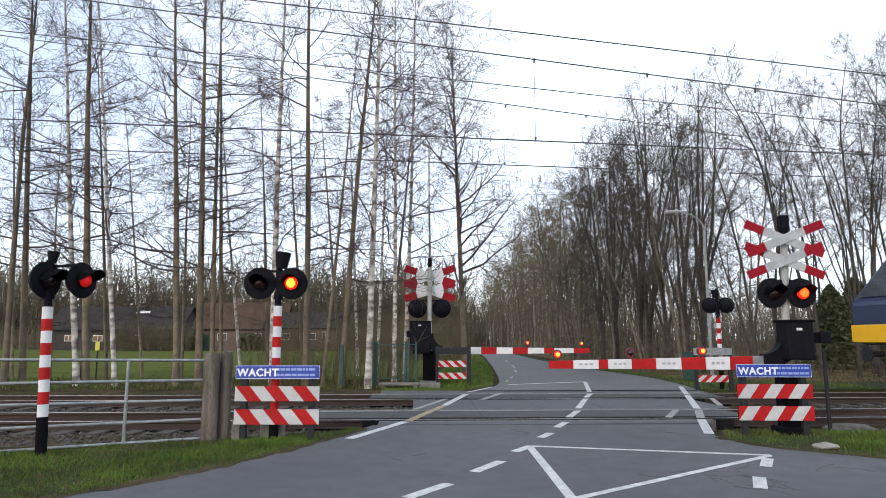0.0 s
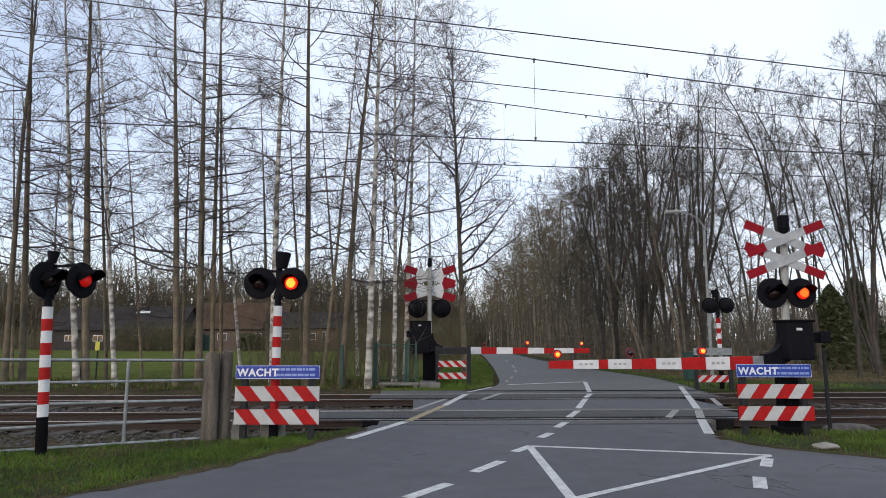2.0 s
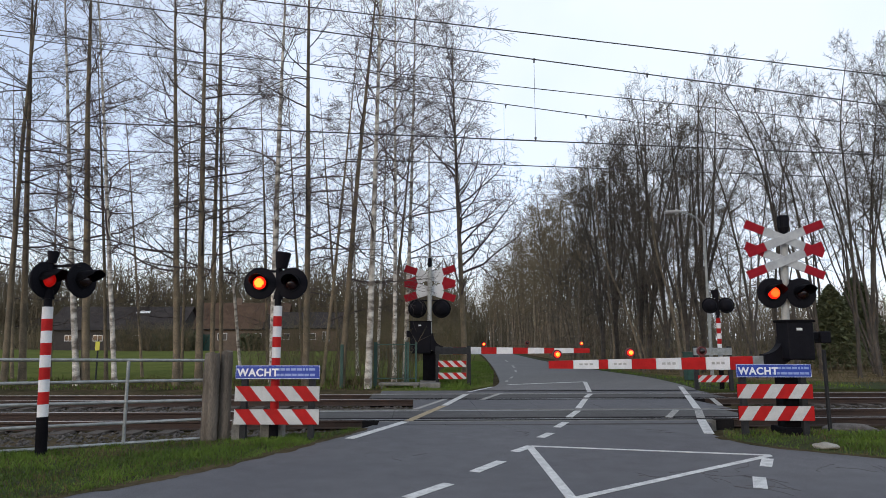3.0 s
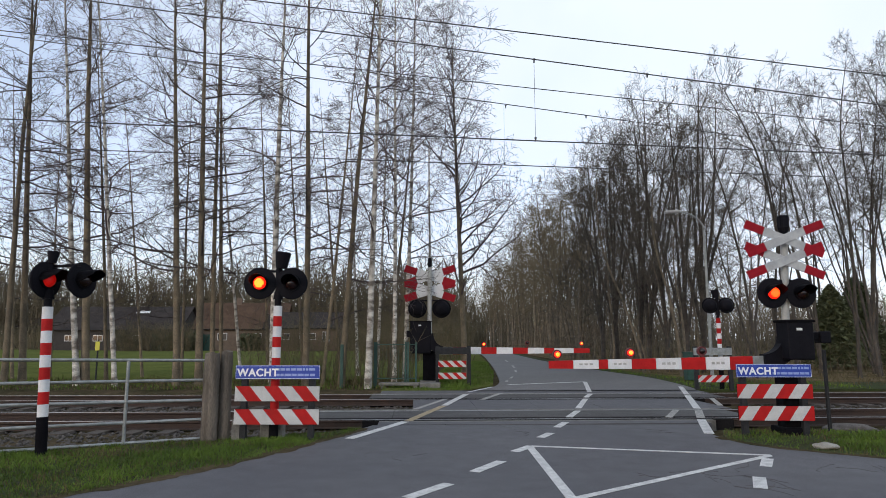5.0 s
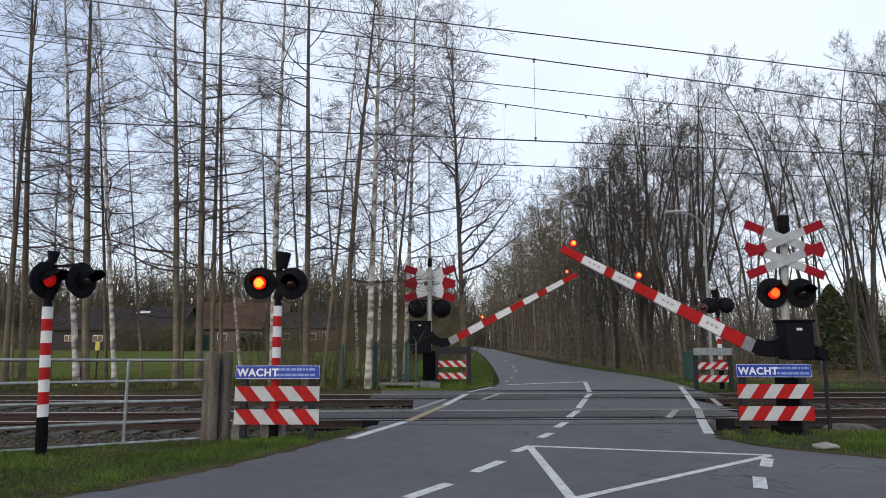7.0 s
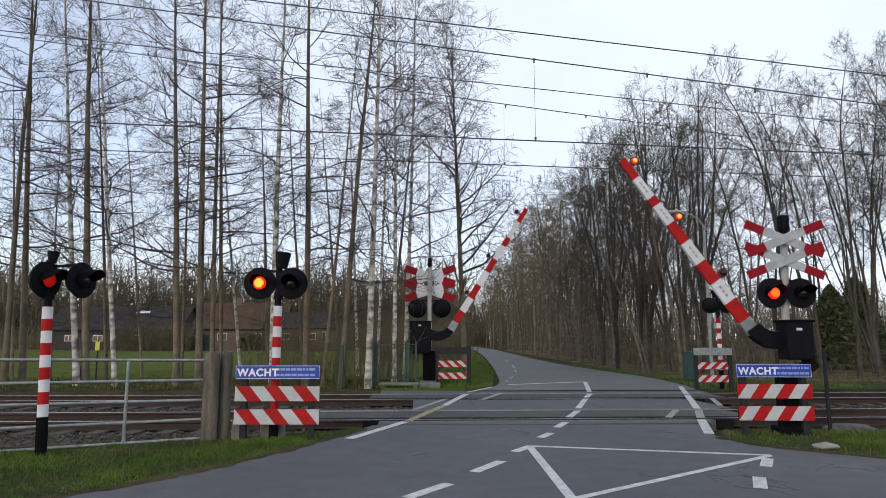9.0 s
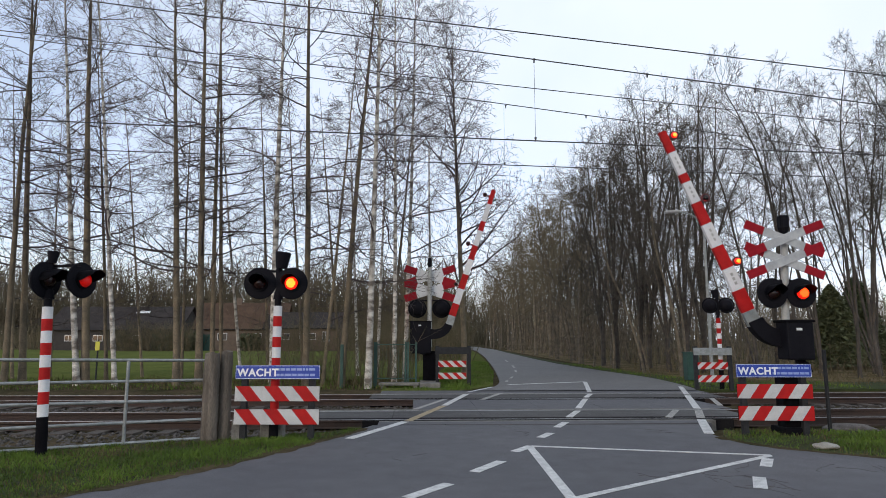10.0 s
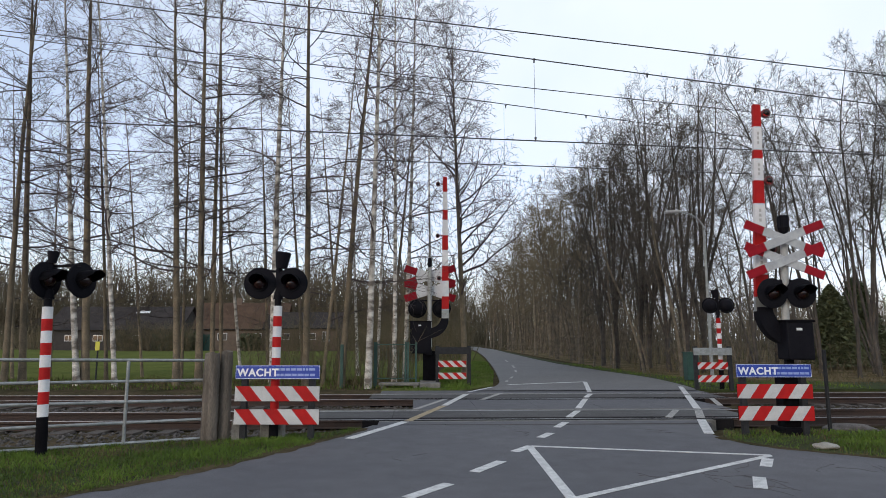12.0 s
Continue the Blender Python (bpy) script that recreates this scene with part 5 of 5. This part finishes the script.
def conifer(x, y, H, seed, label):
    """A slender dark conifer: whorls of drooping needle sprays on a stem."""
    rs = np.random.RandomState(seed)
    t = thing("conifer", pose(x, y, -0.05), label, "conifer", "conifers")
    z = np.linspace(0, H, 8)
    P = np.column_stack([np.zeros(8), np.zeros(8), z])[None]
    o = new("trunk", quads_mesh("trunk", [tubes((P, 0.16 * (1 - z / H * 0.95)[None]), 7)], BARK_DARK))
    o.parent = t
    n = 9000
    f = rs.uniform(0.12, 1, n)
    a = rs.uniform(0, 2 * np.pi, n)
    rad = (1 - f) ** 0.6 * H * 0.36 * rs.uniform(0.2, 1.1, n)
    c = np.column_stack([np.cos(a) * rad, np.sin(a) * rad, f * H - rad * 0.25])
    d1 = np.column_stack([np.cos(a), np.sin(a), -0.2 * np.ones(n)]) * 0.09 + rs.normal(0, 0.05, (n, 3))
    d2 = np.column_stack([-np.sin(a), np.cos(a), np.zeros(n)]) * 0.04 + rs.normal(0, 0.03, (n, 3))
    v = np.stack([c - d1, c - d2, c + d1, c + d2], 1).reshape(-1, 3)
    o = new("crown", quads_mesh("crown", [(v, np.arange(n * 4).reshape(-1, 4))], PINE, False))
    o.parent = t


conifer(20.0, 33, 4.3, 1, "dark green young conifer in the wood")
conifer(22.6, 35, 4.9, 2, "dark green young conifer in the wood")
conifer(24.8, 33, 3.9, 3, "dark green young conifer in the wood")


# ---- small things round the crossing ----
def street_lamp(x, y):
    t = thing("street_lamp", pose(x, y, 0), "grey steel street lamp with a curved arm", "street lamp")
    bm = B()
    cyl(bm, 0.07, 0.045, 5.9, pose(0, 0, -0.1), 12)
    smooth(part("pole", bm, STEEL, t))
    s = np.linspace(0, 1, 9)
    P = np.column_stack([-0.95 * s ** 1.4, np.zeros(9), 5.78 + 0.62 * np.sin(s * np.pi / 2)])[None]
    o = new("arm", quads_mesh("arm", [tubes((P, np.full((1, 9), 0.035)), 8)], STEEL))
    o.parent = t
    bm = B()
    box(bm, 0.6, 0.18, 0.1, pose(-1.2, 0, 6.4, 0, -3, 0), 0.04)
    part("lantern", bm, POST_GREY, t)


street_lamp(10.15, 24.5)


def back_boards(m, label, flip):
    """The far boards, seen from the rear: a dark sign back and two striped boards."""
    t = thing("barrier_board", m, label, "barrier board", "striped boards")
    for x in (-0.5, 0.52):
        bm = B()
        box(bm, 0.12, 0.1, 1.3, pose(x, 0.07, 0.6), 0.008)
        part("post", bm, STEEL_DARK, t)
    for z in (0.68, 0.3):
        stripe_board(t, 0.9, 0.2, pose(-0.02, 0, z), flip, 3, 0.05)
    bm = B()
    box(bm, 1.15, 0.03, 0.22, pose(0, 0, 1.1), 0.006)
    part("sign_back", bm, STEEL_DARK if flip < 0 else STEEL, t)


back_boards(pose(0.32, 20.9, 0), "red and white striped boards beside the far barrier", -0.22)
back_boards(pose(8.05, 19.3, 0), "red and white striped boards beside the far road", 0.22)


def green_fence():
    t = thing("fence", pose(-1.6, 20.4, 0), "dark green steel mesh fence panel", "fence")
    for x in (-0.55, -0.5, 0.42, 0.5, 0.75):
        bm = B()
        box(bm, 0.06, 0.06, 1.45, pose(x, 0, 0.65), 0.006)
        part("post", bm, GREEN_METAL, t)
    for z in (0.25, 1.3):
        bm = B()
        box(bm, 1.3, 0.03, 0.03, pose(0.1, 0, z))
        part("rail", bm, GREEN_METAL, t)
    for k in range(9):
        bm = B()
        box(bm, 0.008, 0.008, 1.1, pose(-0.45 + k * 0.13, 0, 0.75))
        part("bar", bm, GREEN_METAL, t)


green_fence()


def plain_post(x, y, h, r, mat, label):
    bm = B()
    box(bm, 2 * r, 2 * r, h + 0.1, pose(0, 0, h / 2 - 0.05), 0.01)
    ob = tagged(part("post", bm, mat), label, "post", "posts")
    ob.matrix_basis = pose(x, y, 0)


plain_post(6.24, 10.6, 1.28, 0.025, STEEL_DARK, "thin dark steel post beside the railway")
plain_post(-3.2, 20.5, 1.3, 0.05, GREEN_METAL, "dark green steel post at the railway")


def marker_plate():
    t = thing("marker_post", pose(-11.0, 20.6, -0.05), "thin post with a small yellow plate by the railway", "marker post")
    bm = B()
    cyl(bm, 0.025, 0.025, 1.5, pose(0, 0, 0), 10)
    part("post", bm, STEEL_DARK, t)
    bm = B()
    box(bm, 0.14, 0.02, 0.28, pose(0, -0.035, 1.3), 0.006)
    part("plate", bm, YELLOW, t, "small yellow plate")


marker_plate()


def cabinet():
    t = thing("relay_cabinet", pose(8.8, 23.0, 0), "dark green steel relay cabinet under the trees", "cabinet")
    bm = B()
    box(bm, 0.42, 0.4, 0.95, pose(0, 0, 0.52), 0.015)
    part("body", bm, GREEN_METAL, t)
    bm = B()
    box(bm, 0.48, 0.46, 0.05, pose(0, 0, 1.0), 0.01)
    part("lid", bm, GREEN_METAL, t)
    bm = B()
    box(bm, 0.36, 0.02, 0.8, pose(0, -0.205, 0.52), 0.005)
    d = part("door", bm, GREEN_METAL, t)
    bm = B()
    box(bm, 0.02, 0.03, 0.1, pose(0.13, -0.225, 0.55))
    part("handle", bm, STEEL_DARK, d)


cabinet()


def rock(x, y, sx, sy, sz, seed, mat, name, label, z=0.0):
    rs = random.Random(seed)
    bm = B()
    bmesh.ops.create_icosphere(bm, subdivisions=3, radius=1)
    for v in bm.verts:
        k = 1 + 0.22 * noise.noise(v.co * 1.7 + Vector((seed, 0, 0)))
        v.co = Vector((v.co.x * sx * k, v.co.y * sy * k, v.co.z * sz * k))
    ob = tagged(smooth(part(name, bm, mat), 70), label, name)
    ob.matrix_basis = pose(x, y, z)


rock(5.17, 8.92, 0.17, 0.1, 0.05, 1, STONE, "stone", "pale grey stone lying in the grass", 0.02)
rock(6.85, 11.1, 0.4, 0.25, 0.09, 2, BALLAST, "gravel_mound", "low dark mound of track gravel", -0.04)


def concrete_step():
    t = thing("concrete_bench", pose(-1.35, 20.1, 0), "low grey concrete slab on two short legs", "slab")
    bm = B()
    box(bm, 1.24, 0.4, 0.08, pose(0, 0, 0.1), 0.012)
    part("slab", bm, CONCRETE, t)
    for x in (-0.5, 0.5):
        bm = B()
        box(bm, 0.12, 0.34, 0.24, pose(x, 0, -0.06), 0.01)
        part("leg", bm, CONCRETE, t)
    bm = B()
    box(bm, 0.64, 0.55, 0.26, pose(0, 0, 0.0), 0.02)
    ob = tagged(part("concrete_block", bm, CONCRETE), "grey concrete footing block at the far barrier", "concrete block", "concrete blocks")
    ob.matrix_basis = pose(-0.4, 20.2, 0)


concrete_step()
for i, x in enumerate((-3.02, -2.55)):
    bm = B()
    box(bm, 0.16 if i == 0 else 0.34, 0.2, 0.36 if i == 0 else 0.22, pose(0, 0, 0.1), 0.02)
    ob = tagged(part("concrete_block", bm, CONCRETE), "weathered concrete block behind the striped boards", "concrete block", "concrete blocks")
    ob.matrix_basis = pose(x, 9.72 if i == 0 else 9.85, 0)



def motions():
    # barrier arms: closed, then rising
    c = ((0.0, -0.5), (5.0, -0.5), (5.2, 1.4), (5.5, 5.8), (6.0, 13.0), (6.5, 20.8), (7.2, 30.4), (8.0, 41.7), (8.8, 52.1), (9.5, 61.4), (9.8, 64.8), (10.5, 74.1), (10.8, 77.8), (11.3, 84.3), (11.7, 89.3), (12.0, 92.4))
    walk(BOOM_C, [(t, PIVOT_C @ pose(0, 0, 0, 0, a, 0)) for t, a in c])
    d = ((0.0, 0.0), (5.0, 0.0), (5.2, 1.6), (5.5, 5.6), (6.0, 12.6), (6.5, 20.0), (7.2, 30.7), (8.0, 43.0), (8.8, 54.9), (9.5, 64.3), (9.8, 68.5), (10.5, 78.5), (10.8, 82.0), (11.3, 87.6), (11.7, 89.8), (12.0, 90.1))
    walk(BOOM_D, [(t, PIVOT_D @ pose(0, 0, 0, 0, -a, 0)) for t, a in d])
    # lamps: turning each ball's bright half to the front imitates the flashing
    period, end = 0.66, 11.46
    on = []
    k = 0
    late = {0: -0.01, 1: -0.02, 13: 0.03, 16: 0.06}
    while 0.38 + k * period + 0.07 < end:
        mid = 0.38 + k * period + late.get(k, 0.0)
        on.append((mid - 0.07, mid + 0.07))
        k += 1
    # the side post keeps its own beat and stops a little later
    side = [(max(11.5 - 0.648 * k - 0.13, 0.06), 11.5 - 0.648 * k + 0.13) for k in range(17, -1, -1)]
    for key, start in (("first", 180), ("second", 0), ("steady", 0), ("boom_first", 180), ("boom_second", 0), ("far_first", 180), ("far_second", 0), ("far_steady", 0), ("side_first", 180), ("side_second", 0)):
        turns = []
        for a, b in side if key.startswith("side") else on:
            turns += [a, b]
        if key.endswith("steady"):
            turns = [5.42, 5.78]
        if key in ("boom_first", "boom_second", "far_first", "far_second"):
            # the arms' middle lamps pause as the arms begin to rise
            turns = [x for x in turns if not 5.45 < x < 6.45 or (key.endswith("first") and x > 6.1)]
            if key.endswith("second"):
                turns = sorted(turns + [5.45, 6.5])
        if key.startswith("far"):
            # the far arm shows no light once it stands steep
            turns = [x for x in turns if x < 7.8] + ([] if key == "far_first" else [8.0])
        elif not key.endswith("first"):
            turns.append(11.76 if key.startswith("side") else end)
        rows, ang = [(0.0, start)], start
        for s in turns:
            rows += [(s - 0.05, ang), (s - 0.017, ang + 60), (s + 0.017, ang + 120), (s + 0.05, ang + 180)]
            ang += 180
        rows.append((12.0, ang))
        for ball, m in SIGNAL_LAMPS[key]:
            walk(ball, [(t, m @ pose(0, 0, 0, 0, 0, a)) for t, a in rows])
    # the train's tail leaves at 33 m/s
    m0 = TRACK @ pose(10.45, GAUGES[2] + 0.7175, 0)
    walk(TRAIN, [(t, m0 @ pose(33.0 * t, 0, 0)) for t in (0.0, 4.0, 8.0, 12.0)])


motions()
